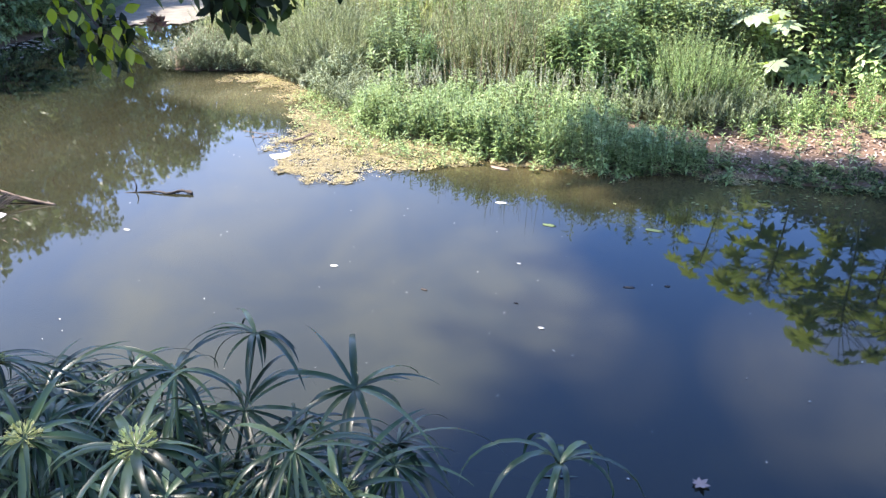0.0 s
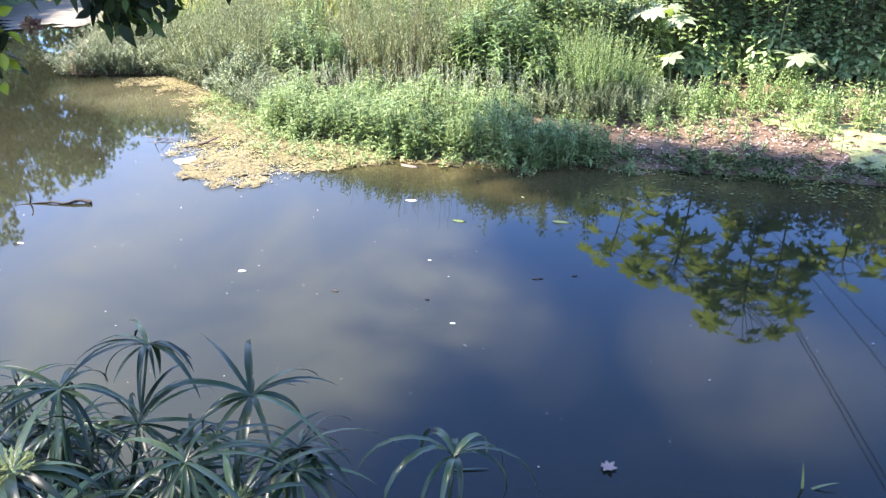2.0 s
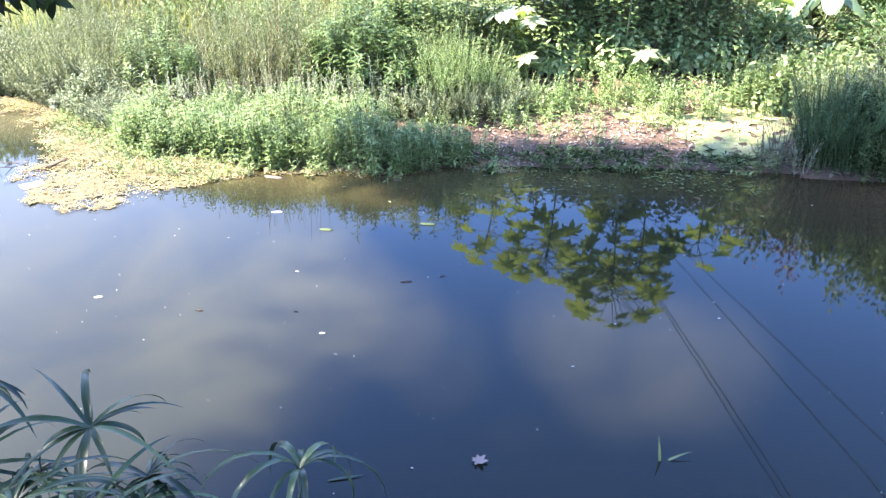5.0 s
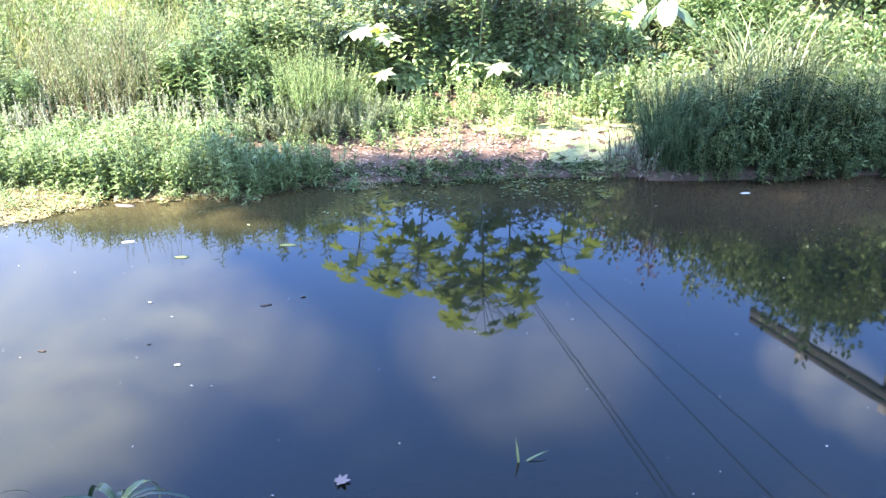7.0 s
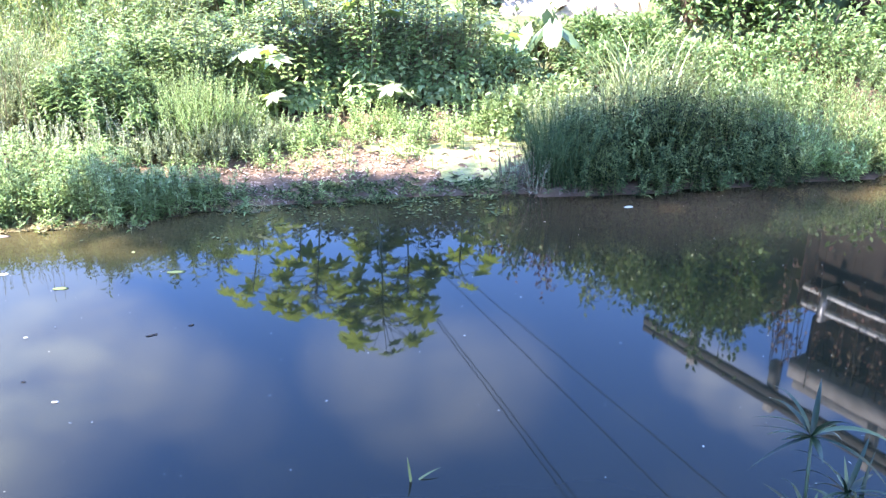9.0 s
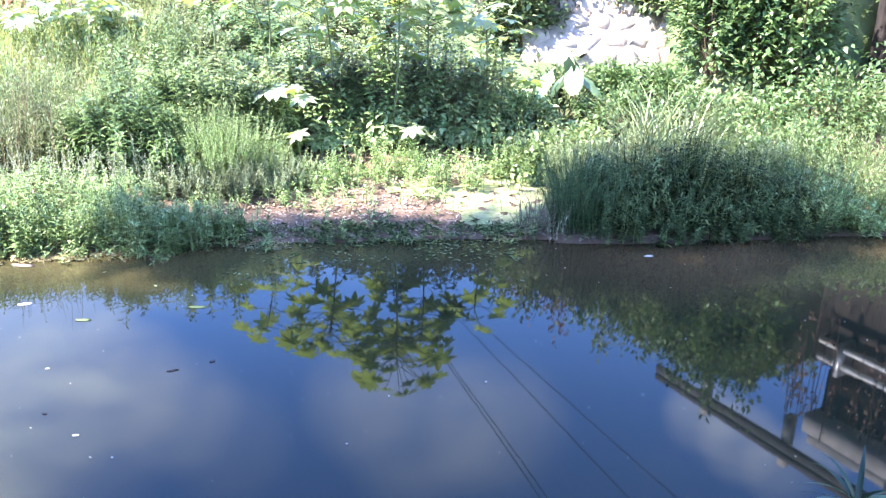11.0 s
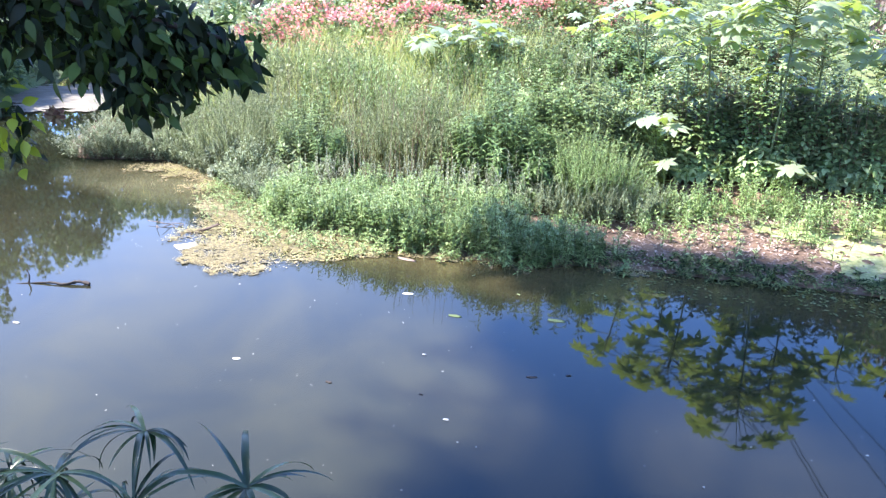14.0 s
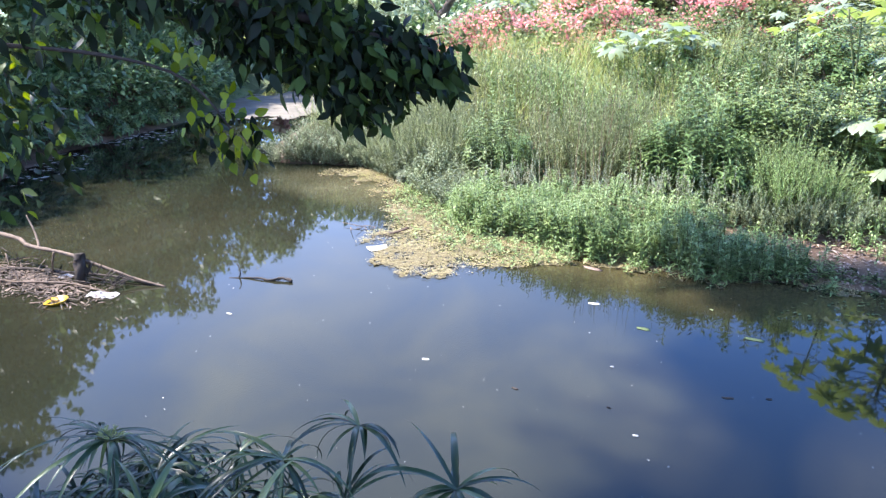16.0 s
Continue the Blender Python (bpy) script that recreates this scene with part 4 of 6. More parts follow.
def castor(x, y, height, count, spread=0.55, lean=(0, 0), scale=1.0, low=0.45, label="castor plant with large palmate leaves, coloured pale for sun glare"):
    z = float(land(x, y))
    plant = thing("castor_plant", label, "plant", "castor plants", at=(x, y, z))
    top = Vector((lean[0], lean[1], height))
    part("stem", limb([(0, 0, -0.05), tuple(top * 0.5 + Vector((0.04, 0.03, 0))), tuple(top)], 0.016, 0.008, 6), M_STEM, plant)
    stalks = []
    for k in range(count):
        f = low + (1 - low) * (k + 0.5) / count
        az = k * 2.4 + rng.uniform(-0.3, 0.3)
        root = top * f
        r = spread * (1.15 - 0.65 * f) * rng.uniform(0.75, 1.15)
        end = root + Vector((math.cos(az) * r, math.sin(az) * r, r * rng.uniform(0.15, 0.55)))
        stalks.append(sticks(np.array([tuple(root)]), np.array([tuple(end)]), 0.007, 0.004))
        lf = part("leaf", CASTOR_LEAVES[k % 3], None, plant)
        s = scale * rng.uniform(0.45, 0.95) * (1.0 if height > 1.7 else 1.1)
        lf.matrix_basis = Matrix.LocRotScale(end, Euler((rng.uniform(-0.4, 0.4), rng.uniform(-0.1, 0.5), az)), (s, s * rng.uniform(0.85, 1.1), s))
    part("leaf_stalk", join(stalks), M_STEM, plant)
    return plant


castor(-1.05, 9.45, 0.98, 6, 0.36, low=0.85)
castor(-0.9, 9.25, 0.5, 4, 0.22, low=0.8, scale=0.85)
castor(0.45, 9.5, 0.5, 4, 0.25, low=0.8)
castor(-0.8, 10.1, 1.45, 6, 0.45, low=0.8)
castor(0.25, 10.0, 1.35, 6, 0.4, low=0.8)
castor(1.38, 10.1, 1.58, 11, 0.6, low=0.8, scale=1.1)
castor(0.2, 9.8, 2.24, 48, 0.95, (0.1, -0.2), 0.95, 0.78)
castor(-0.5, 10.1, 1.92, 38, 0.85, (-0.1, -0.2), 0.95, 0.76)
castor(0.6, 10.1, 1.95, 36, 0.65, (0.05, -0.1), 0.9, 0.68)
castor(-1.25, 10.3, 1.85, 10, 0.6, (-0.25, -0.1), 0.9, 0.8)
castor(1.6, 10.2, 1.25, 7, 0.45)
castor(-2.2, 11.2, 1.55, 6, 0.5, low=0.8)
castor(-4.75, 12.0, 0.95, 12, 0.6, low=0.7)
castor(-4.35, 12.2, 1.05, 12, 0.55, low=0.7)
castor(-3.9, 12.4, 0.95, 8, 0.5, low=0.7)
castor(-8.3, 14.6, 1.2, 9, 0.5, low=0.7)
castor(-1.6, 12.2, 1.5, 7, 0.5, low=0.8)

# vines and bushes over the slope
for i in range(44):
    cx, cy = rng.uniform(-4.2, 1.4), rng.uniform(10.2, 14.5)
    if cx > 0.6 and cy > 11.8:
        continue
    s = rng.uniform(0.55, 0.9)
    spray_bush("slope_bush", "broad-leaved green shrub tangled over the slope", (cx, cy), (s, s * 0.8, s * rng.uniform(0.75, 1.15)), 170, 10, 0.10, 0.055, (M_BUSH, M_BROAD, M_RICH, M_BROAD)[i % 4], group="slope shrubs", upright=0.15)
for i in range(11):
    cx, cy = -1.0 + 0.23 * i, 10.15 + rng.uniform(-0.12, 0.25)
    spray_bush("slope_bush", "dark broad-leaved shrub at the foot of the slope", (cx, cy), (0.42, 0.36, float(np.interp(cx, [-1, 0, 1.3], [1.05, 1.3, 1.15])) * rng.uniform(0.85, 1.1)), 150, 10, 0.115, 0.068, (M_BROAD, M_BUSH, M_HERB)[i % 3], group="slope shrubs", upright=0.1)
for i in range(26):
    cx, cy = rng.uniform(-9.0, -2.6), rng.uniform(10.6, 13.4)
    clump("slope_shrub", ("light green leafy shrub among tall grass", "wispy olive shrub among tall grass", "dense green leafy shrub among tall grass")[i % 3], (cx, cy), rng.uniform(0.4, 0.65), rng.uniform(0.7, 1.15), 58, (M_HERB, M_OLIVE, M_RICH)[i % 3], M_STEM, "slope shrubs", levels=12, length=0.11, width=0.034, tilt=0.4, lean=0.08, spread=0.45)
for i in range(30):
    cx, cy = rng.uniform(-9.4, -2.0), rng.uniform(13.4, 18.5)
    s = rng.uniform(0.7, 1.1)
    b = bush("flowering_bush", "green shrub covered in pink-red bracts", (cx, cy), (s, s, s * 0.8), 1500, 0.12, 0.07, M_BUSH, group="flowering shrubs")
    k = 1500
    az, el = rng.uniform(0, 6.3, k), np.arcsin(rng.uniform(0.1, 1, k))
    cl = (np.sin(az * 3 + i) + np.sin(el * 7 + 2 * i)) > -0.2
    az, el = az[cl], el[cl]
    p = np.stack([np.cos(az) * np.cos(el) * s, np.sin(az) * np.cos(el) * s, np.sin(el) * s * 0.85], -1) * rng.uniform(0.9, 1.12, (len(az), 1))
    tagged(part("blossom", far_leaves(p, p + rng.normal(0, 0.5, p.shape), np.array([[0, 0, 1.0]]) + 0 * p, 0.075, 0.058), M_FLOWER, b, "pink-red bracts"), kind="stuff")

# ---------------------------------------------------------------- stone revetment on the slope
slope_m = pose(3.75, 12.6, 0.70, -42, 0, 0)
rev = part("stone_slope", turned(box(-1.35, 1.35, 0.02, 0.3, -0.2, 2.2), slope_m), M_STONE)
tagged(rev, "sunlit pale stone revetment on the slope", "stone wall", kind="structure")


def stone_mesh():
    k_ = 9
    a_ = np.sort(rng.uniform(0, 2 * math.pi, k_))
    r_ = rng.uniform(0.13, 0.19, k_)
    rim = np.stack([np.cos(a_) * r_, 0 * a_, np.sin(a_) * r_], -1)
    top = rim * 0.86 + np.array([[0, -0.035, 0]]) + rng.normal(0, 0.012, (k_, 3))
    v = np.concatenate([rim, top, [[0.02, -0.045, 0.01]]])
    t = []
    for i in range(k_):
        j = (i + 1) % k_
        t += [(i, j, k_ + i), (j, k_ + j, k_ + i), (k_ + i, k_ + j, 2 * k_)]
    return tri_mesh("stone", (v, np.array(t)), M_STONE)


STONES = [stone_mesh() for _ in range(6)]
for i in range(7):
    for j in range(6):
        st_ = part("stone", STONES[int(rng.integers(0, 6))], None, rev)
        u_ = rng.uniform(1.2, 1.45)
        st_.matrix_basis = slope_m @ Matrix.LocRotScale((-1.25 + 0.40 * i + 0.2 * (j % 2) + rng.uniform(-0.03, 0.03), 0.03, 0.0 + 0.38 * j + rng.uniform(-0.03, 0.03)), Euler((0, rng.uniform(0, 6.3), 0)), (u_, u_, u_))
# dry creeper hanging over its top
n = 900
p = np.stack([rng.uniform(1.6, 5.4, n), rng.uniform(13.6, 14.6, n), 0 * rng.uniform(0, 1, n)], -1)
p[:, 2] = 1.85 + rng.uniform(0, 0.75, n) + 0.12 * np.sin(5 * p[:, 0])
cr_ = thing("dry_creeper", "reddish dry creeper hanging over the stones", "creeper", at=(3.5, 14.2, float(land(3.5, 14.2))))
q0 = p - np.array([[3.5, 14.2, float(land(3.5, 14.2))]])
part("stem", sticks(np.stack([q0[:150, 0], 0 * q0[:150, 0] + 0.3, 0 * q0[:150, 0]], -1), q0[:150], 0.008, 0.003), M_BROWNSTEM, cr_)
part("foliage", leaves(q0, rng.normal(0, 0.6, (n, 3)) + np.array([0, -0.3, -0.7]), rng.normal(0, 0.5, (n, 3)) + np.array([[0, -1, 0.3]]), 0.13, 0.07), M_LITTER, cr_)

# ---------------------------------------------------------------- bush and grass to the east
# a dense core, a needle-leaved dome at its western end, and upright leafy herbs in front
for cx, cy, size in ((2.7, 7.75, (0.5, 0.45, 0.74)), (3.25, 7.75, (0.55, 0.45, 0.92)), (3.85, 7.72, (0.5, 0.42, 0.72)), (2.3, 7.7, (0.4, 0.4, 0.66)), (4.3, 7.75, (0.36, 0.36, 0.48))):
    spray_bush("waterline_bush", "dense green bush at the waterline, darkened for shade", (cx, cy), size, 210, 15, 0.085, 0.022, M_SHADRUB, M_SHADRUB, "waterline shrubs")
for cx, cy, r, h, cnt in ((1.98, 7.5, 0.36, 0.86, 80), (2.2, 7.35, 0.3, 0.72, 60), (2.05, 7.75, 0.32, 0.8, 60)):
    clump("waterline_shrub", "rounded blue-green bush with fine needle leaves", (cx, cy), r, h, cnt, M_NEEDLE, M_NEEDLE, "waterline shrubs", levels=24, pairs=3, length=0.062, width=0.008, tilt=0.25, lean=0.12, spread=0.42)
for i in range(23):
    cx = 2.35 + 2.05 * (i % 15) / 14 + rng.uniform(-0.08, 0.08)
    front = i < 15
    cy = float(np.interp(cx, [2, 3, 4.3, 5.4], [7.12, 7.17, 7.33, 7.45])) + (rng.uniform(-0.05, 0.09) if front else rng.uniform(0.25, 0.45))
    h = (rng.uniform(0.35, 0.66) if front else rng.uniform(0.7, 0.95)) * float(np.interp(cx, [2.3, 3.3, 4.0, 4.5], [0.95, 1.05, 0.85, 0.6]))
    clump("waterline_shrub", "upright green herb at the waterline, darkened for shade", (cx, cy), 0.26, h, int(rng.integers(5, 9)), (M_SHADRUB, M_SHADRUB, M_NEEDLE)[i % 3], M_SHADRUB, "waterline shrubs", levels=17, pairs=3, length=0.075, width=0.024, tilt=0.10, lean=0.12, spread=0.36)
for i in range(13):
    cx, cy = 1.9 + 0.25 * i, rng.uniform(8.5, 9.2)
    clump("bank_shrub", "tall grey-green shrub behind the waterline", (cx, cy), 0.45, rng.uniform(0.6, 1.15), 40, (M_BUSH, M_OLIVE, M_GREY)[i % 3], M_STEM, "bank shrubs", levels=12, length=0.09, width=0.022, tilt=0.4, lean=0.1, spread=0.3)
for cx, cy in ((1.55, 7.35), (1.7, 7.6), (1.8, 7.25)):
    clump("waterline_shrub", "thin spindly herb at the waterline", (cx, cy), 0.25, 0.42, 16, M_GREY, M_BROWNSTEM, "waterline shrubs", levels=9, length=0.05, width=0.012, tilt=0.6, lean=0.15, spread=0.4)
for i in range(18):
    cx = 4.55 + 0.24 * i
    clump("waterline_shrub", "light green herb on the sunny waterline", (cx, 7.45 + 0.2 * (cx - 5) + rng.uniform(-0.05, 0.25)), 0.36, rng.uniform(0.35, 0.6), 30, M_HERB if i % 3 else M_GRASS, M_STEM, "waterline shrubs", levels=10, length=0.11, width=0.03, tilt=0.3, lean=0.12, spread=0.42)
pts = scatter(1500, 4.35, 8.5, 7.5, 9.6, lambda x, y: smooth(0.02, 0.1, shore_distance(x, y)))
herb_bed("bank_herbs", "light green herbs on the sunny bank", pts, rng.uniform(0.35, 0.7, len(pts)), M_HERB, levels=8, length=0.08, width=0.022, lean=0.15)
pts = scatter(130, 3.05, 3.95, 8.8, 9.5)
n = len(pts)
cane = thing("cane_grass", "tall arching yellow-green cane grass", "grass", kind="stuff")
part("blade", ribbons(pts, rng.uniform(0, 6.3, n), rng.uniform(1.15, 1.5, n), rng.uniform(1.0, 1.75, n), 0.016, rng.uniform(0.6, 2.1, n), 6), M_OLIVE, cane)
for cx, cy, s in ((1.9, 9.3, 0.5), (2.5, 9.7, 0.5), (4.6, 9.3, 0.6), (5.3, 9.5, 0.7), (2.0, 10.6, 0.55), (2.7, 11.6, 0.5), (3.5, 11.7, 0.5), (4.2, 11.5, 0.55), (4.4, 10.4, 0.7), (5.2, 10.4, 0.8), (6.0, 10.0, 0.8), (1.5, 11.7, 0.6), (3.3, 10.6, 0.6)):
    bush("slope_bush", "leafy green vine mound on the embankment", (cx, cy), (s, s, s * 0.9), 2000, 0.09, 0.045, M_RICH if cx > 3 else M_BROAD, group="slope shrubs", sprigs=50)
# vines climbing to the road: foot and height of the top
for cx, cy, top in ((2.7, 14.1, 3.2), (3.2, 14.3, 3.55), (3.9, 14.4, 3.95), (4.6, 14.0, 4.2), (2.3, 13.6, 3.1), (2.9, 14.6, 3.9), (3.6, 14.6, 4.2), (4.3, 14.3, 4.4), (5.2, 12.7, 3.8), (5.1, 12.0, 4.0), (5.7, 11.8, 4.3), (6.2, 11.5, 4.4), (5.9, 13.0, 4.6), (5.0, 13.7, 4.5), (7.4, 10.4, 2.0), (5.4, 14.4, 4.7), (6.75, 12.75, 4.5), (6.7, 13.5, 4.7)):
    h = max(top - float(land(cx, cy)), 0.6)
    dry = cy > 14.45
    bush("vine_mound", "dense green vine climbing the embankment", (cx + 0.1, cy + 0.15), (0.7, 0.5, h * 0.9), 1900, 0.14, 0.075, M_DEEP, group="embankment vines", hollow=0.1)
    bush("vine_mound", "reddish dry creeper tangled above the stones" if dry else "dense green vine climbing the embankment", (cx, cy), (0.62, 0.55, h), 3600 if h > 1.2 else 2000, 0.12, 0.066, M_DRYVINE if dry else (M_BROAD if cy > 12.5 else M_RICH), group="embankment vines", hollow=0.2, sprigs=60)
ear = thing("elephant_ear", "broad pale green arrow-shaped leaves on stalks", "plant", at=(2.6, 10.9, float(land(2.6, 10.9))))


def ear_leaf():
    a_ = np.linspace(-2.9, 2.9, 15)
    r_ = 0.30 * (1.0 - 0.35 * np.abs(np.sin(a_))) * np.where(np.abs(a_) > 2.4, 0.75, 1)
    rim = np.stack([np.cos(a_) * r_ * 1.25, np.sin(a_) * r_ * 0.85, -0.10 * np.abs(np.sin(a_)) - 0.12 * np.maximum(np.cos(a_), 0) ** 2], -1)
    v = np.concatenate([[[0, 0, 0]], rim])
    return tri_mesh("leaf", (v, np.array([(0, i, i + 1) for i in range(1, 15)])), M_EAR)


EAR = ear_leaf()
tips = [(-0.35, -0.15, 0.62, 3.6), (0.05, -0.25, 0.70, -1.8), (0.35, -0.1, 0.60, -0.6), (0.15, 0.1, 0.78, 0.8), (-0.15, 0.0, 0.55, 2.6), (0.5, 0.0, 0.45, 0.0)]
for x, y, z, az in tips:
    q = part("leaf", EAR, None, ear)
    q.matrix_basis = Matrix.LocRotScale((x, y, z), Euler((rng.uniform(-0.3, 0.3), rng.uniform(0.5, 1.25), az)), (0.8, 0.8, 0.8))
part("leaf_stalk", sticks(np.zeros((6, 3)), np.array([q[:3] for q in tips]), 0.016, 0.009, 5), M_STEM, ear)

# ---------------------------------------------------------------- road bridge, guard rail, wires
RA, RB = Vector((6.0, 15.4, 5.0)), Vector((9.0, 8.2, 5.0))
along = (RB - RA).normalized()
turn_rail = math.degrees(math.atan2(along.y, along.x))
deck = thing("road_bridge", "weathered concrete road bridge over the stream", "bridge", at=(0, 0, 0))
frame_m = Matrix.Translation(RB) @ pose(0, 0, 0, 0, 0, turn_rail)
part("deck", turned(box(-3.9, 18, 0.0, 7.0, -0.35, 0.0), frame_m), M_CONCRETE, deck)
part("kerb", turned(box(-3.8, 18, 0.05, 0.35, 0.0, 0.2), frame_m), M_CONCRETE, deck)
# girders, abutment and pier have the shade put into their colour
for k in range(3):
    part("girder", turned(box(-3.85, 18, 0.35 + 2.6 * k, 0.85 + 2.6 * k, -1.15, -0.35), frame_m), M_SHADEWALL, deck)
part("abutment", turned(box(-4.3, 1.5, 0.45, 6.6, -6.0, -1.15), frame_m), M_SHADEWALL, deck)
for z in (-1.68, -1.38):
    part("pipe", turned(limb([(-4.0, 0.2, z), (6, 0.2, z), (17.5, 0.2, z)], 0.055, 0.055, 10), frame_m), M_WHITEPAINT, deck, "white painted pipe")
for i in range(6):
    part("bracket", turned(box(-3.6 + 3 * i, -3.52 + 3 * i, 0.1, 0.45, -1.8, -1.2), frame_m), M_STEEL, deck)
part("pier", turned(box(9.2, 10.4, 0.6, 6.4, -6.0, -1.15), frame_m), M_SHADEWALL, deck)
creeper = thing("hanging_creeper", "brown roots and creeper hanging over the bridge wall", "creeper")
k = 110
hx, hz = rng.uniform(-4.4, 1.4, k), rng.uniform(-0.5, 0.1, k)
a_ = np.stack([hx, rng.uniform(-0.05, 0.3, k), hz], -1)
b_ = a_ + np.stack([rng.normal(0, 0.12, k), rng.normal(0, 0.05, k) - 0.05, -rng.uniform(0.4, 2.6, k) ** 1.1], -1)
part("root", turned(sticks(a_, b_, 0.008, 0.003), frame_m), M_DARKBARK, creeper)
k = 800
f_ = rng.integers(0, 110, k)
p = a_[f_] + (b_ - a_)[f_] * rng.uniform(0, 1, (k, 1)) + rng.normal(0, 0.06, (k, 3))
part("foliage", turned(far_leaves(p, rng.normal(0, 0.6, (k, 3)) + np.array([0, -0.2, -0.6]), rng.normal(0, 0.5, (k, 3)) + np.array([[0, -1, 0.3]]), 0.10, 0.05), frame_m), M_DRYVINE, creeper)
rail = thing("guard_rail", "steel road guard rail on concrete posts", "guard rail")
L = (RB - RA).length + 14
m_rail = Matrix.Translation(RA + along * 0.2) @ pose(0, 0, 0, 0, 0, turn_rail)
for z in (0.42, 0.62):
    part("beam", turned(box(0, L, -0.03, 0.03, z, z + 0.14), m_rail), M_RAIL, rail)
# pale strip added as the sun's highlight along the beam's groove
part("beam_groove", turned(box(0, L, -0.012, 0.02, 0.56, 0.62), m_rail), M_CONCRETE, rail, "pale strip painting the sunlit groove between the beam's ridges")
for i in range(int(L / 2)):
    part("post", turned(box(i * 2 + 1.3, i * 2 + 1.46, 0.03, 0.18, -0.1, 0.95), m_rail), M_CONCRETE, rail)
for i, (a, b, h) in enumerate((((1.9, 23.5), (4.3, 14.1), 9.0), ((1.8, 23.7), (4.15, 14.1), 9.05), ((2.5, 28.2), (7.7, 13.4), 9.0), ((2.55, 26.5), (6.4, 13.7), 9.0))):
    A, B = np.array(a), np.array(b)
    u = (B - A)
    P0, P1 = A - u * 2.5, B + u * 3
    cable = part("overhead_wire", limb([(*P0, h + 0.6), (*(0.5 * (A + B)), h), (*P1, h + 0.9)], 0.014, 0.014, 5, steps=10), M_WIRE)
    tagged(cable, "black overhead wire strung above the stream", "wire", "overhead wires")

# ---------------------------------------------------------------- umbrella sedge on the near side
def blades(az, el, length, width, bend, seg=8):
    """Long tapering leaves with a keel, arching outwards and down to a point."""
    n = len(az)
    side = np.stack([-np.sin(az), np.cos(az), 0 * az], -1)
    pos, vs = np.zeros((n, 3)), []
    twist = rng.normal(0, 0.35, n)
    for k in range(seg + 1):
        f = k / seg
        e = el - bend * f
        w = (width * min(1.0, 0.45 + 2.2 * f) * (1 - f ** 2.6) + 0.0006)[:, None] / 2
        step = np.stack([np.cos(az) * np.cos(e), np.sin(az) * np.cos(e), np.sin(e)], -1)
        nor = np.cross(step, side)
        tilt = (twist * f)[:, None]
        s_ = side * np.cos(tilt) + nor * np.sin(tilt)
        vs += [pos - s_ * w + nor * w * 0.3, pos, pos + s_ * w + nor * w * 0.3]
        pos = pos + step * (length / seg)[:, None]
    v = np.stack(vs, 1).reshape(-1, 3)
    t = []
    for k in range(seg):
        a_ = 3 * k
        t += [(a_, a_ + 1, a_ + 3), (a_ + 1, a_ + 4, a_ + 3), (a_ + 1, a_ + 2, a_ + 4), (a_ + 2, a_ + 5, a_ + 4)]
    return v, (np.array(t)[None] + 3 * (seg + 1) * np.arange(n)[:, None, None]).reshape(-1, 3)


def umbel(n_, length, width, lift=(-0.2, 0.5), bow=(0.8, 2.2)):
    az = np.linspace(0, 2 * math.pi, n_, endpoint=False) + rng.normal(0, 0.3, n_)
    return blades(az, rng.uniform(lift[0], lift[1], n_), length * rng.uniform(0.5, 1.2, n_), width * rng.uniform(0.7, 1.4, n_), rng.uniform(bow[0], bow[1], n_))


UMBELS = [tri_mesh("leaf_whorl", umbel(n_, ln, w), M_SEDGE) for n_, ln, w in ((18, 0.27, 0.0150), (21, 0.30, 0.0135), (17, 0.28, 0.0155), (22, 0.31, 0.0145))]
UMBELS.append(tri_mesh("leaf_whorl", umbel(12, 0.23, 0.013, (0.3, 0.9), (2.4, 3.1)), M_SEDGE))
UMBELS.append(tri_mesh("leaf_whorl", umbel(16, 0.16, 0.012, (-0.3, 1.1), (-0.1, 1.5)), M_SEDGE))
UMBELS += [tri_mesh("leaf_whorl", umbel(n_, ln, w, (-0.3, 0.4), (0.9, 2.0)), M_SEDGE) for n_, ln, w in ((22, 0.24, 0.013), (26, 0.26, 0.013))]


def flower_mesh():
    k = 70
    d = unit(np.stack([rng.normal(0, 1, k), rng.normal(0, 1, k), np.abs(rng.normal(0.3, 0.6, k))], -1))
    return tri_mesh("flower_head", join([leaves(d * 0.01, d, rng.normal(0, 1, (k, 3)), 0.036, 0.003), leaves(d * 0.032, d, rng.normal(0, 1, (k, 3)), 0.011, 0.007)]), M_SEDGEFLOWER)


FLOWER = flower_mesh()


def sedge(label, foot, heads, kind_of=None):
    z = float(land(*foot))
    plant = thing("umbrella_sedge", label, "sedge", "umbrella sedges", at=(*foot, z))
    for k, (x, y, h, flowers) in enumerate(heads):
        top = Vector((x - foot[0], y - foot[1], h - z))
        root = Vector((top.x * 0.35 + rng.uniform(-0.08, 0.08), top.y * 0.35 + rng.uniform(-0.08, 0.08), -0.05))
        mid = root * 0.45 + top * 0.55 + Vector((top.x * 0.1, top.y * 0.1, 0.05))
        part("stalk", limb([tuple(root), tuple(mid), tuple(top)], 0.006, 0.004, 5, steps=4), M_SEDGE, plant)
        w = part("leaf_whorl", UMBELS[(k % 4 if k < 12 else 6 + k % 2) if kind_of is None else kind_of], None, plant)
        s = rng.uniform(0.9, 1.15)
        w.matrix_basis = Matrix.LocRotScale(top, Euler((rng.uniform(-0.25, 0.25), rng.uniform(-0.25, 0.25), rng.uniform(0, 6.3))), (s, s, s))
        if flowers:
            f = part("flower_head", FLOWER, None, w, "pale yellow-green flower head")
            f.location = (0, 0, 0.005)
    return plant


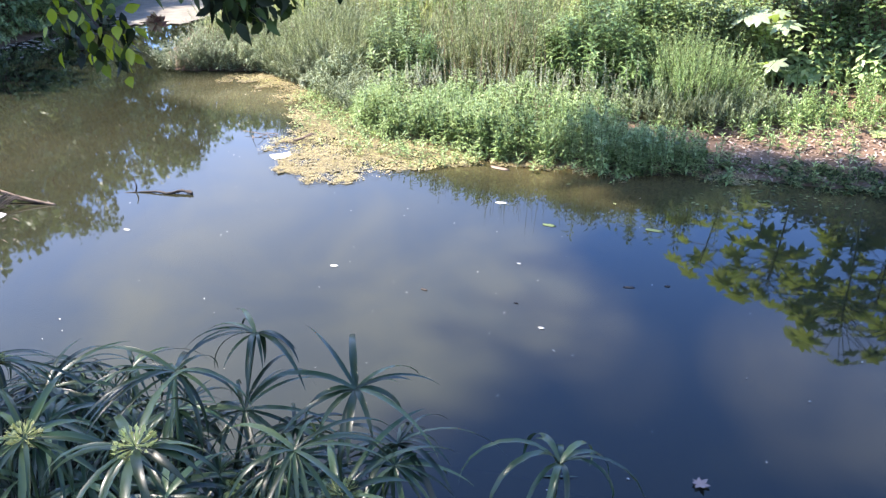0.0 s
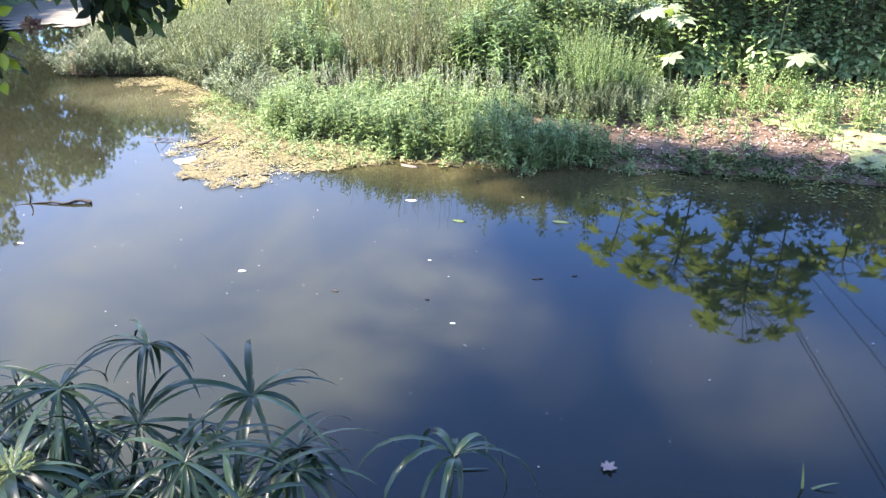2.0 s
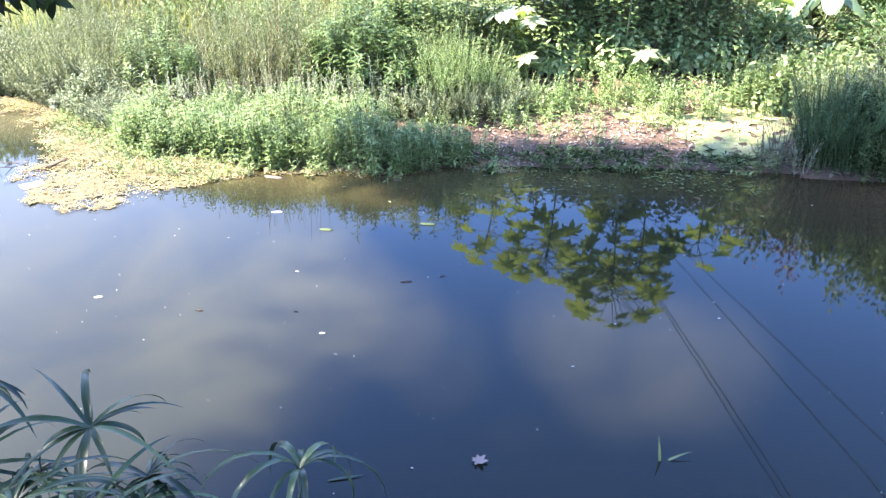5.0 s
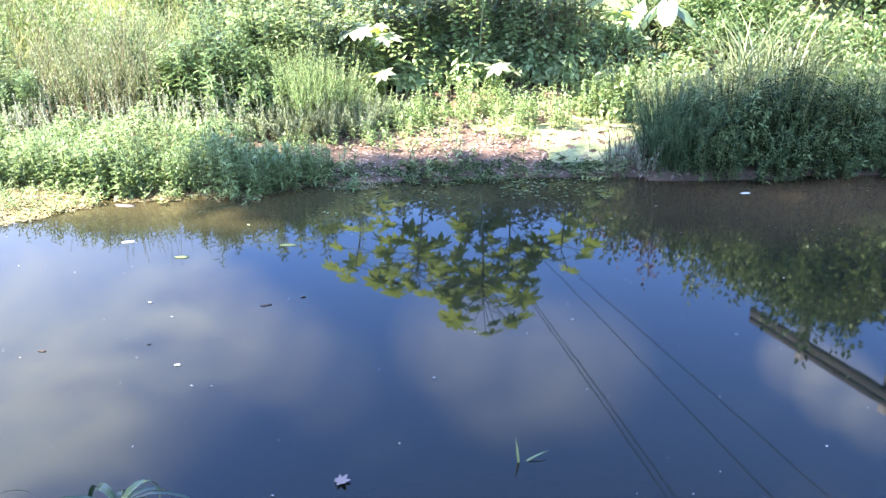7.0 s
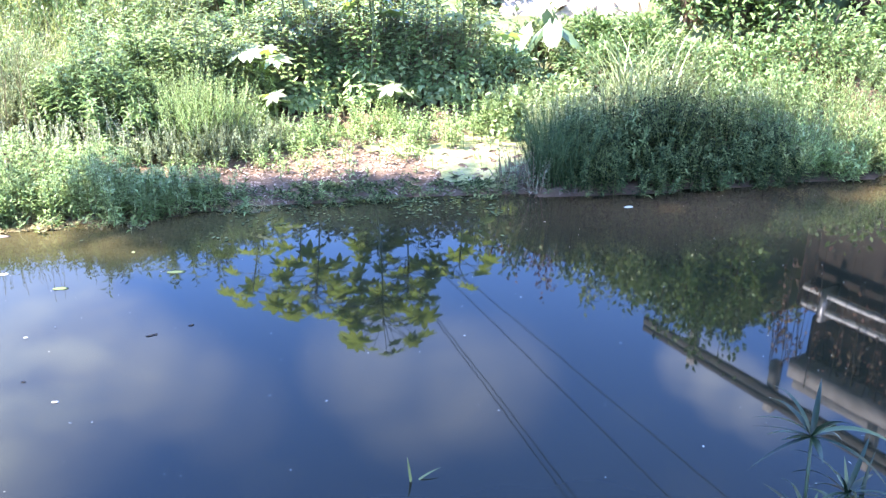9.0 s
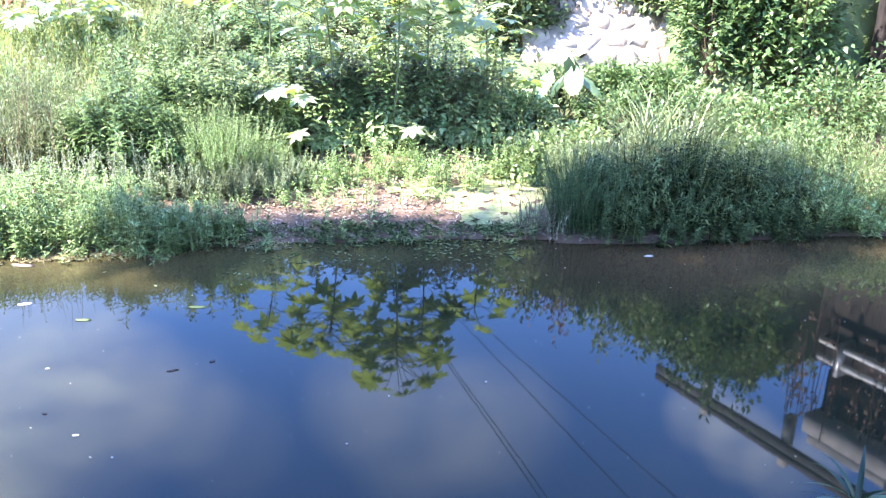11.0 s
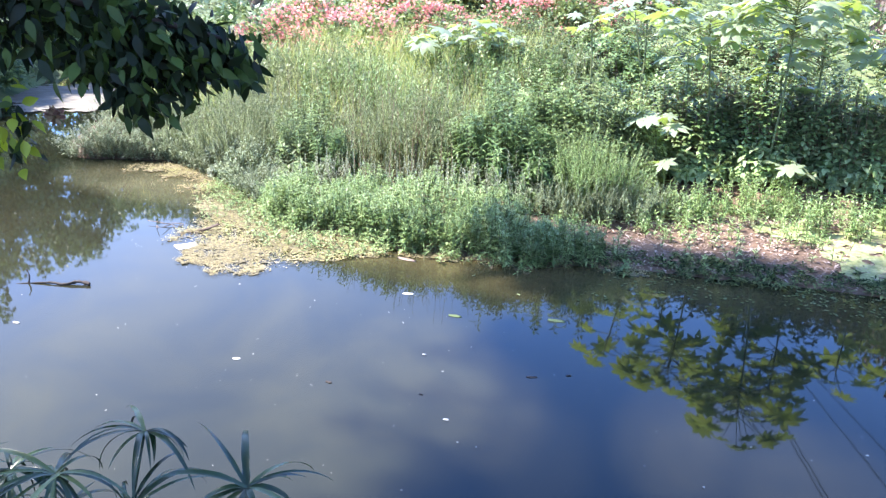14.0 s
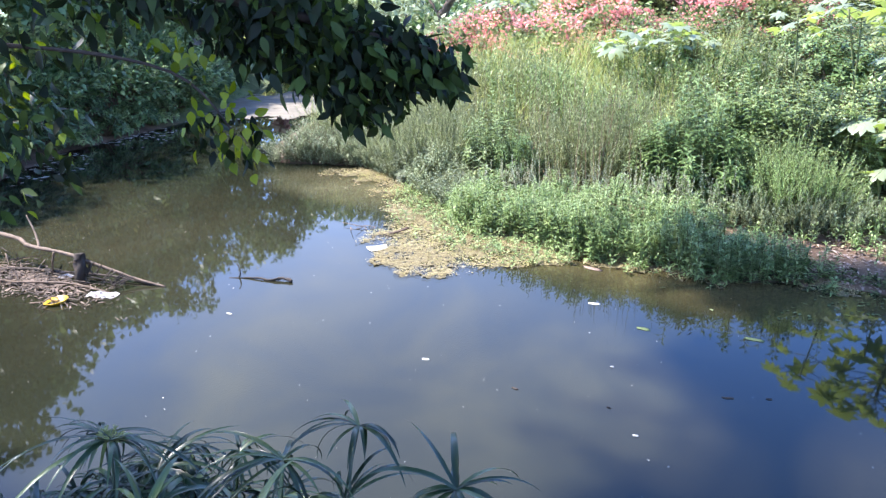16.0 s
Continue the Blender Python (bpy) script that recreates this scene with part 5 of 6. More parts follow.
HEADS = [(-1.62, 1.57, 1.10, 0), (-1.62, 1.25, 1.15, 0), (-1.19, 1.45, 1.10, 0), (-1.66, 0.84, 1.20, 1), (-1.35, 0.88, 1.25, 1), (-1.14, 1.12, 1.15, 0),
         (-1.05, 1.16, 1.02, 1), (-2.14, 1.08, 1.13, 1), (-1.87, 1.03, 1.05, 0), (-1.55, 1.41, 0.95, 0), (-1.11, 1.52, 0.90, 0), (-2.08, 1.18, 1.0, 0)]
for i in range(150):
    HEADS.append((rng.uniform(-2.5, -0.92), rng.uniform(0.7, 1.45), rng.uniform(0.50, 1.0), 0))
sedge("dense clump of dark green umbrella sedge by the water", (-1.5, 0.55), HEADS)
sedge("single umbrella sedge stalk with drooping leaves", (-0.5, 0.7), [(-0.58, 1.31, 1.17, 0)], 4)
sedge("small umbrella sedge with upright leaves", (1.2, 0.75), [(1.29, 1.57, 1.16, 0), (1.36, 1.5, 1.04, 0), (1.24, 1.46, 0.98, 0), (1.42, 1.42, 0.92, 0), (1.33, 1.38, 0.86, 0), (1.38, 1.46, 0.97, 0), (1.30, 1.5, 0.90, 0), (1.45, 1.36, 0.82, 0), (1.36, 1.42, 0.78, 0), (1.27, 1.42, 0.80, 0)], 5)

# ---------------------------------------------------------------- drift and floating things
snag = thing("fallen_branch", "bare fallen branch lying in the water", "branch", at=(-6.6, 3.6, 0))
part("limb", limb([(0.72, 0.45, 0.0), (0.45, 0.36, 0.05), (0.0, 0.2, 0.18), (-0.25, 0.13, 0.24), (-0.75, 0.1, 0.235), (-1.05, 0.14, 0.26), (-1.9, 0.1, 0.27)], 0.011, 0.024, 7, 0.2), M_DRIFT, snag)
part("limb", limb([(-0.02, 0.12, -0.1), (-0.03, 0.14, 0.12), (-0.05, 0.16, 0.26)], 0.050, 0.045, 9, 0.45), M_DARKBARK, snag, "rotten dark stump")
part("limb", limb([(-0.62, 0.12, 0.235), (-0.8, 0.2, 0.33), (-0.98, 0.24, 0.47)], 0.014, 0.006, 6, 0.15), M_DRIFT, snag)
part("limb", limb([(0.6, 0.42, 0.0), (0.2, 0.34, 0.03), (-0.3, 0.2, 0.02), (-0.8, 0.0, 0.03), (-1.4, -0.3, 0.0)], 0.010, 0.016, 6, 0.25), M_DARKBARK, snag)
part("limb", limb([(0.45, 0.1, 0.0), (0.0, -0.02, 0.04), (-0.5, -0.25, 0.03), (-1.3, -0.45, 0.0)], 0.007, 0.013, 6, 0.25), M_DRIFT, snag)
part("limb", limb([(-0.35, 0.1, 0.235), (-0.40, 0.1, 0.13), (-0.46, 0.12, 0.0)], 0.011, 0.007, 6, 0.25), M_DRIFT, snag)
for k in range(26):
    x_ = rng.uniform(-0.15, 0.48)
    z_ = 0.2 - 0.3 * max(x_, 0)
    part("root", limb([(x_, 0.2 + 0.3 * max(x_, 0), z_), (x_ + rng.uniform(-0.03, 0.03), 0.2 + rng.uniform(-0.05, 0.05), z_ * 0.6), (x_ + rng.uniform(-0.05, 0.05), 0.2 + rng.uniform(-0.08, 0.08), z_ * rng.uniform(0.05, 0.4))], 0.006, 0.002, 5, 0.3, steps=3), M_DARKBARK, snag)
for k in range(46):
    a_ = rng.uniform(-1.6, 0.3), rng.uniform(-0.5, 0.3)
    z_ = rng.uniform(0.0, 0.04)
    part("twig", limb([(a_[0], a_[1], z_), (a_[0] + rng.uniform(-0.2, 0.2), a_[1] + rng.uniform(-0.1, 0.1), z_ + rng.uniform(0, 0.04)), (a_[0] + rng.uniform(-0.45, 0.45), a_[1] + rng.uniform(-0.2, 0.2), rng.uniform(0.0, 0.11))], 0.007, 0.003, 5, 0.25, steps=3), M_DRIFT if k % 2 else M_DARKBARK, snag)
k = 1300
p = np.stack([rng.normal(-7.0, 0.45, k), rng.normal(3.5, 0.13, k), rng.uniform(0.003, 0.035, k)], -1)
d = rng.normal(0, 1, (k, 3)) * np.array([1, 1, 0.08])
raft = part("drift_litter", leaves(p, d, np.array([[0, 0, 1.0]]) + 0 * d, rng.uniform(0.02, 0.13, k), rng.uniform(0.006, 0.02, k), 0.2, 0.05), M_RAFT)
tagged(raft, "raft of dead leaves and rubbish caught on the branch", "debris", kind="stuff")


def bowl(r, h, sides=14):
    """A shallow open tub with a rim and some wall thickness."""
    prof = [(0.0, 0.0), (r * 0.75, 0.0), (r, h), (r * 1.06, h), (r * 1.06, h * 0.88), (r * 0.93, h * 0.88), (r * 0.70, h * 0.12), (0.0, h * 0.12)]
    v = np.array([(q * math.cos(2 * math.pi * i / sides), q * math.sin(2 * math.pi * i / sides), z) for q, z in prof for i in range(sides)])
    t = []
    for j in range(len(prof) - 1):
        for i in range(sides):
            a_, b_ = j * sides + i, j * sides + (i + 1) % sides
            t += [(a_, b_, a_ + sides), (b_, b_ + sides, a_ + sides)]
    return v, np.array(t)


tub = part("plastic_tub", turned(bowl(0.095, 0.04), pose(-6.32, 3.3, -0.012, 5, -4, 0)), M_YELLOW)
tagged(tub, "yellow plastic tub floating among driftwood", "tub")


def scrap(name, label, x, y, size, mat, turn=0.0):
    """A crumpled sheet: a small bent grid with thickness."""
    k_ = 6
    g = np.linspace(-0.5, 0.5, k_)
    u, w = np.meshgrid(g * size[0], g * size[1])
    z = 0.010 + (0.014 if "bag" in name else 0.003) * (np.sin(u * 40 + 1) * np.cos(w * 37) + 0.6 * rng.uniform(-1, 1, u.shape))
    i_ = np.arange(k_ * k_).reshape(k_, k_)
    q = np.stack([i_[:-1, :-1].ravel(), i_[:-1, 1:].ravel(), i_[1:, 1:].ravel(), i_[1:, :-1].ravel()], 1)
    t = np.concatenate([q[:, [0, 1, 2]], q[:, [0, 2, 3]]])
    top = np.stack([u + 0.006 * rng.uniform(-1, 1, u.shape), w, z], -1).reshape(-1, 3)
    low = top - np.array([0, 0, 0.004])
    ob = part(name, turned(join([(top, t), (low, t[:, ::-1])]), pose(x, y, -0.004, 0, 0, turn)), mat)
    return tagged(ob, label, "litter")


scrap("plastic_bag", "crumpled white plastic bag caught on driftwood", -6.15, 3.62, (0.26, 0.14), M_WHITEPLASTIC, 20)
scrap("paper_sheet", "white sheet of rubbish floating by the weed", -5.0, 5.97, (0.21, 0.17), M_SCRAP, 55)
scrap("plastic_bag", "crumpled white plastic bag caught on driftwood", -6.9, 3.75, (0.14, 0.10), M_WHITEPLASTIC, 60)
twig = thing("floating_stick", "thin dark stick floating in the water", "stick", at=(-5.35, 4.62, 0))
part("limb", limb([(-0.24, -0.10, -0.002), (-0.08, -0.02, 0.004), (0.04, 0.015, 0.014), (0.14, 0.03, 0.008), (0.24, 0.10, 0.022), (0.34, 0.11, 0.012)], 0.005, 0.014, 6, 0.5), M_DARKBARK, twig)
part("limb", limb([(-0.16, -0.05, 0.0), (-0.15, -0.04, 0.06), (-0.19, -0.03, 0.12)], 0.009, 0.004, 6, 0.4), M_DARKBARK, twig)
twig = thing("floating_stick", "dark twig sticking out of the weed mat", "stick", at=(-5.12, 6.45, 0))
part("limb", limb([(-0.12, 0.0, 0.0), (0.0, 0.0, 0.04), (0.14, 0.03, 0.10)], 0.018, 0.008, 6, 0.3), M_BARK, twig)
part("limb", limb([(0.0, 0.0, 0.03), (0.06, 0.1, 0.08)], 0.012, 0.006, 6, 0.3), M_BARK, twig)
for k in range(9):
    a_ = rng.uniform(-0.6, 0.0), rng.uniform(-0.25, 0.1)
    part("twig", limb([(a_[0], a_[1], 0.005), (a_[0] + rng.uniform(-0.1, 0.1), a_[1] + 0.05, 0.02), (a_[0] + rng.uniform(-0.25, 0.25), a_[1] + rng.uniform(-0.1, 0.1), rng.uniform(0.0, 0.07))], 0.005, 0.003, 5, 0.2, steps=3), M_DRIFT, twig)
n = 700
x, y = rng.uniform(-10.5, 5, n), rng.uniform(1.6, 8, n)
k = shore_distance(x, y) < -0.2
p = np.stack([x, y, 0 * x + 0.004], -1)[k]
d = np.stack([rng.normal(0, 1, len(p)), rng.normal(0, 1, len(p)), 0 * p[:, 0]], -1)
bits = part("floating_specks", leaves(p, d, np.array([[0, 0, 1.0]]) + 0 * d, rng.exponential(0.005, len(p)) + 0.004, rng.exponential(0.003, len(p)) + 0.003, 0.1, 0), M_SPECK)
tagged(bits, "tiny pale specks drifting on the water", "debris", kind="stuff")

def flake(name, label, x, y, length, width, mat, turn, lift=0.0012):
    """A curled leaf or flake lying on the water, with a raised rim and a little thickness."""
    k_ = 12
    a_ = np.linspace(0, 2 * math.pi, k_, endpoint=False)
    r_ = 1 + 0.18 * rng.uniform(-1, 1, k_)
    rim = np.stack([np.cos(a_) * r_ * length / 2, np.sin(a_) * r_ * width / 2, lift * (1 + 1.6 * rng.uniform(0, 1, k_))], -1)
    mid = rim * np.array([0.5, 0.5, 0.6])
    v = np.concatenate([rim, mid, [[0, 0, lift * 0.5]], rim * np.array([0.97, 0.97, 1]) - np.array([0, 0, 0.0008])])
    t = []
    for i in range(k_):
        j = (i + 1) % k_
        t += [(i, j, k_ + i), (j, k_ + j, k_ + i), (k_ + i, k_ + j, 2 * k_), (i, 2 * k_ + 1 + i, j), (j, 2 * k_ + 1 + i, 2 * k_ + 1 + j)]
    ob = part(name, turned((v, np.array(t)), pose(x, y, 0.001, 0, 0, turn)), mat)
    return tagged(ob, label, "debris", "floating flakes")


for x, y, l_, w_, m, lab in ((-3.08, 4.03, 0.055, 0.03, M_SPECK, "pale flake floating on the water"), (-2.52, 5.65, 0.10, 0.05, M_SPECK, "pale flake floating on the water"), (-1.95, 4.6, 0.03, 0.02, M_SPECK, "pale flake floating on the water"),
                             (-1.5, 3.82, 0.04, 0.022, M_SPECK, "pale flake floating on the water"), (-2.35, 3.97, 0.055, 0.022, M_DARKBARK, "dark leaf floating on the water"), (-1.18, 4.56, 0.08, 0.025, M_DARKBARK, "dark leaf floating on the water"),
                             (-0.96, 4.68, 0.04, 0.02, M_DARKBARK, "dark leaf floating on the water"), (2.57, 6.76, 0.10, 0.05, M_SPECK, "pale flake floating on the water"), (-2.0, 5.35, 0.12, 0.05, M_PAD, "greenish leaf floating on the water"),
                             (-1.25, 5.58, 0.14, 0.06, M_PAD, "greenish leaf floating on the water"), (-4.9, 3.9, 0.06, 0.03, M_SPECK, "pale flake floating on the water"), (-2.9, 6.5, 0.22, 0.08, M_LITTER, "orange-brown dead leaf at the bank"), (-1.75, 4.05, 0.03, 0.014, M_DARKBARK, "dark leaf floating on the water")):
    flake("floating_leaf", lab, x, y, l_, w_, m, rng.uniform(-20, 20))
leafy = thing("dead_leaf", "curled pinkish dead leaf with points on the water", "leaf", "floating flakes", at=(-0.43, 2.84, 0.004))
q = part("blade", tri_mesh("blade", (CASTOR_LEAVES[2].vertices and np.array([tuple(w.co) for w in CASTOR_LEAVES[2].vertices]) * np.array([0.22, 0.22, -0.25]) + np.array([0, 0, 0.003]), np.array([tuple(w.vertices) for w in CASTOR_LEAVES[2].polygons])), M_DEADLEAF), None, leafy)
sprout = thing("water_sprout", "single green grass sprout standing in water", "grass", at=(0.36, 2.98, -0.02))
part("blade", ribbons(np.zeros((3, 3)), np.array([2.0, 0.4, 3.6]), np.array([1.4, 0.5, 0.3]), np.array([0.14, 0.16, 0.10]), 0.014, np.array([0.2, 0.5, 0.4]), 5), M_GRASS, sprout)
drowned = thing("drifting_blades", "dark narrow sedge leaves drifting at the surface", "leaf", at=(-1.0, 2.35, 0.003))
for x, y, az, ln in ((0.0, 0.0, 0.3, 0.28), (-0.05, 0.25, 0.4, 0.16), (0.3, -0.1, 2.8, 0.14)):
    part("blade", ribbons(np.array([[x, y, 0.001]]), az, 0.05, ln, 0.014, 0.08, 5), M_SEDGE, drowned)

# ---------------------------------------------------------------- trees
def tree(name, label, foot, points_list, crown, count, length, width, mat, spread=(0.5, 0.5, 0.35), drop=-0.5, r0=0.2):
    z = float(land(*foot))
    t_ = thing(name, label, "tree", at=(*foot, z))
    geo = [limb(q, r0 if i == 0 else r0 * 0.4, r0 * 0.5 if i == 0 else 0.03, 8, 0.12) for i, q in enumerate(points_list)]
    part("trunk", join(geo), M_BARK, t_, smooth=True)
    c = np.array(crown, float)
    k = rng.integers(0, len(c), count)
    p = c[k] + np.clip(rng.normal(0, 1, (count, 3)), -1.7, 1.7) * np.array(spread)
    d = rng.normal(0, 0.7, (count, 3)) + np.array([0, 0, drop])
    ll = length * rng.uniform(0.6, 1.25, count)
    part("crown", far_leaves(p, d, rng.normal(0, 0.6, (count, 3)) + np.array([[0, 0, 1.0]]), ll, ll * width / length), mat, t_)
    return t_


# the overhanging tree on the near western bank
foot = (-4.6, -0.2)
base_z = float(land(*foot))
BOUGH = [(-2.75, 2.19, 2.23), (-2.64, 2.29, 2.12), (-2.53, 2.41, 2.23), (-2.49, 2.42, 2.04), (-2.39, 2.53, 2.13), (-2.35, 2.54, 1.98), (-2.24, 2.65, 2.22), (-2.24, 2.63, 2.05), (-2.13, 2.72, 2.13),
         (-2.08, 2.77, 2.10), (-2.42, 2.5, 2.29), (-2.62, 2.32, 2.29), (-2.9, 2.0, 2.35), (-3.0, 1.9, 2.45), (-2.5, 2.4, 2.5)]
BOUGH = [(x - (0.07 if x > -2.3 else 0), y, z + (-0.02 if x > -2.45 else 0.06)) for x, y, z in BOUGH]
SPRIGS = [(-2.69, 1.94, 2.16), (-2.6, 2.03, 2.0), (-2.73, 1.89, 2.17), (-2.58, 2.02, 1.86), (-2.66, 1.93, 1.89), (-2.56, 2.03, 1.79), (-2.54, 2.07, 1.89)]
WESTERN = [(-3.37, 1.64, 2.16), (-3.33, 1.68, 1.93), (-3.35, 1.59, 1.76), (-3.28, 1.8, 2.32), (-3.22, 1.89, 2.34), (-3.39, 1.57, 1.9), (-3.5, 1.5, 2.0), (-3.5, 1.4, 2.3)]
local = lambda q: (q[0] - foot[0], q[1] - foot[1], q[2] - base_z)
t_ = thing("overhanging_tree", "tree with a branch hanging over the water, coloured dark for shade", "tree", at=(*foot, base_z))
# trunk and boughs take a darker bark tone for the canopy's shade
part("trunk", limb([(0, 0, -0.2), (0.15, 0.2, 1.0), (0.3, 0.5, 2.2), (0.2, 0.6, 4.0)], 0.16, 0.09, 9, 0.1), M_DARKBARK, t_, smooth=True)
part("bough", limb([(0.3, 0.45, 1.9), (1.0, 1.5, 2.0), local((-2.8, 2.1, 2.4)), local((-2.4, 2.5, 2.25)), local((-2.1, 2.75, 2.15))], 0.05, 0.006, 7, 0.1), M_DARKBARK, t_, smooth=True)
part("bough", limb([(0.3, 0.4, 1.5), (0.8, 1.2, 1.5), local((-3.3, 1.6, 2.2)), local((-2.75, 1.9, 2.1)), local((-2.56, 2.03, 1.85))], 0.016, 0.003, 6, 0.1), M_DARKBARK, t_, smooth=True)


def hanging(centres, count, sx, sz, length, width):
    c = np.array([local(q) for q in centres])
    k_ = rng.integers(0, len(c), count)
    p_ = c[k_] + np.clip(rng.normal(0, 1, (count, 3)), -1.5, 1.5) * np.array([sx, sx, sz])
    d_ = rng.normal(0, 0.5, (count, 3)) + np.array([0.15, 0, -0.75])
    ll_ = length * rng.uniform(0.7, 1.2, count)
    return fine_leaves(p_, d_, rng.normal(0, 0.9, (count, 3)) + np.array([[0.3, -0.8, 0.5]]), ll_, ll_ * width / length)


tagged(part("crown", hanging(BOUGH, 1900, 0.09, 0.065, 0.085, 0.036), M_BOUGHSHADE, t_), kind="stuff")
tagged(part("sprig", hanging(SPRIGS, 70, 0.06, 0.05, 0.055, 0.034), M_SPRIG, t_, "leaves coloured as if sun shone through them"), kind="stuff")
tagged(part("twig_foliage", hanging(SPRIGS[3:], 45, 0.05, 0.04, 0.07, 0.035), M_BOUGHSHADE, t_), kind="stuff")
tagged(part("side_sprig", hanging(WESTERN, 60, 0.10, 0.12, 0.055, 0.034), M_SPRIG, t_, "leaves coloured as if sun shone through them"), kind="stuff")
tagged(part("side_crown", hanging(WESTERN, 330, 0.11, 0.11, 0.085, 0.034), M_BOUGHSHADE, t_), kind="stuff")

k = 60
d = unit(rng.normal(0, 1, (k, 3)))
part("seed_head", leaves(np.array([local((-2.54, 2.25, 1.87))]) + d * 0.008, d, rng.normal(0, 1, (k, 3)), 0.035, 0.022), M_DRYVINE, t_, "dry brown seed head")
# unseen tall trees added behind the path, crowns laid out to shade the near water
EDGE = [(-9.0, 0.9), (-4.0, 1.4), (-2.4, 1.8), (-1.4, 1.9), (-0.7, 2.2), (0.0, 7.4), (0.4, 7.5), (1.7, 7.75), (2.2, 8.5), (4.6, 8.5), (5.4, 7.6)]
# the western rim of the deep shade: x at a row of y
RIM = [(1.3, -2.4), (2.2, -1.75), (3.0, -1.15), (3.5, -1.05), (4.7, -1.4), (6.0, -1.65), (7.4, -1.75)]
# openings in the canopy that let dapples through
GAPS = ((2.9, 6.45, 0.27), (3.35, 6.5, 0.25), (1.4, 6.45, 0.3), (4.9, 6.9, 0.35))
for tx, ty, x0, x1 in ((-1.2, -4.6, 2.2, 5.4), (-5.0, -5.0, -1.8, 2.2), (-8.5, -5.5, -6.4, -1.8)):
    cr = []
    for gx0 in np.arange(x0, x1, 0.42):
        edge_y = float(np.interp(gx0, [q[0] for q in EDGE], [q[1] for q in EDGE])) - 0.25
        if -1.9 < gx0 < 0.0:
            edge_y = 7.2
        for gy0 in np.arange(edge_y, 0.2, -0.45):
            sx_, sy_, z_ = gx0 + rng.uniform(-0.15, 0.15), gy0 + rng.uniform(-0.15, 0.15), 10 + rng.uniform(-0.8, 0.8)
            if sy_ > 1.75 and sx_ < float(np.interp(sy_, [q[0] for q in RIM], [q[1] for q in RIM])) + rng.uniform(-0.4, 0.55):
                continue
            if abs(sx_ + 1.8 + SUN.x / SUN.z * 1.1) < 1.0 and abs(sy_ - 1.0 + SUN.y / SUN.z * 1.1) < 0.75 and rng.uniform() < 0.93:
                continue
            if any(math.hypot((sx_ - hx) / hr, (sy_ - hy) / hr) < 1 for hx, hy, hr in GAPS):
                continue
            cr.append((sx_ + SUN.x / SUN.z * z_ - tx, sy_ + SUN.y / SUN.z * z_ - ty, z_ - 0.9))
    tree("shade_tree", "unseen tall leafy tree added to shade the near water", (tx, ty), [[(0, 0, -0.2), (0.1, 0.2, 3), (0, 0.3, 6), (0.2, 0.5, 8.6)], [(0, 0.3, 5), (-1.2, 1.0, 7), (-1.6, 2, 8.8)], [(0, 0.3, 5), (1.2, 1.0, 7), (1.6, 2.5, 8.8)]],
         cr, 70 * len(cr), 0.30, 0.18, M_TREE, (0.27, 0.27, 0.25), -0.1, 0.22)
# trees and shrubs of the western bank
for i in range(44):
    f = (i % 22) / 21
    cx, cy = np.interp(3.0 + 11 * f, [3.0, 5.8, 7.7, 9.9, 11.5, 14.0], [-10.4, -11.8, -13.2, -14.0, -14.6, -16.0]) - (0.0 if i < 22 else 0.9) + rng.uniform(-0.25, 0.1), 3.0 + 11 * f
    s = rng.uniform(0.7, 1.15)
    bush("west_bush", "dark shrub overhanging the western bank", (cx - 0.7, cy), (s * 0.8, s, s * 0.9), 1100, 0.15, 0.07, M_GRASS if 24 <= i <= 36 and i % 4 else (M_BUSH if i % 3 == 0 else M_DEEP), group="western shrubs")
for i in range(20):
    f = i / 19
    cy = 3.6 + 8.5 * f
    cx = float(np.interp(cy, [3.4, 5.8, 7.7, 9.9, 11.5, 13.3], [-10.6, -11.8, -13.2, -14.0, -14.6, -15.6])) - 0.45 + rng.uniform(-0.2, 0.2)
    s = rng.uniform(0.35, 0.6)
    spray_bush("west_bush", "dark shrub overhanging the western bank", (cx, cy), (s, s, s * 1.2), 110, 9, 0.11, 0.05, (M_DEEP, M_BUSH, M_DEEP)[i % 3], group="western shrubs")
for cx, cy, h in ((-20.6, 14.6, 5.2), (-19.4, 11.6, 4.5), (-18.4, 19.6, 5.2), (-20.2, 18.0, 5.2), (-21.5, 16.0, 5.0), (-14.6, 3.2, 5.2), (-15.0, 5.4, 4.6), (-15.8, 7.6, 3.8), (-17.6, 10, 3.4), (-19.6, 12.8, 2.8), (-22, 16, 2.6), (-24, 19.5, 2.6)):
    cr = [(rng.uniform(-1.3, 1.5), rng.uniform(-1.4, 1.4), h * rng.uniform(0.25, 0.95)) for _ in range(90)]
    tree("bank_tree", "leafy tree on the western bank", (cx, cy), [[(0, 0, -0.2), (0.1, 0.1, h * 0.4), (0.2, -0.1, h * 0.8)]], cr, 7500, 0.21, 0.14, M_DEEP, (0.23, 0.23, 0.2), -0.3, 0.12)
for i in range(34):
    cx, cy = rng.uniform(-24, -7.5), rng.uniform(18, 27)
    if -17.5 < cx < -13 and cy < 20:
        continue
    s = rng.uniform(0.8, 1.3)
    bush("far_bush", "sunlit green shrub upstream", (cx, cy), (s, s, s * 0.8), 900, 0.16, 0.08, M_BUSH if i % 2 else M_GRASS, group="upstream shrubs")
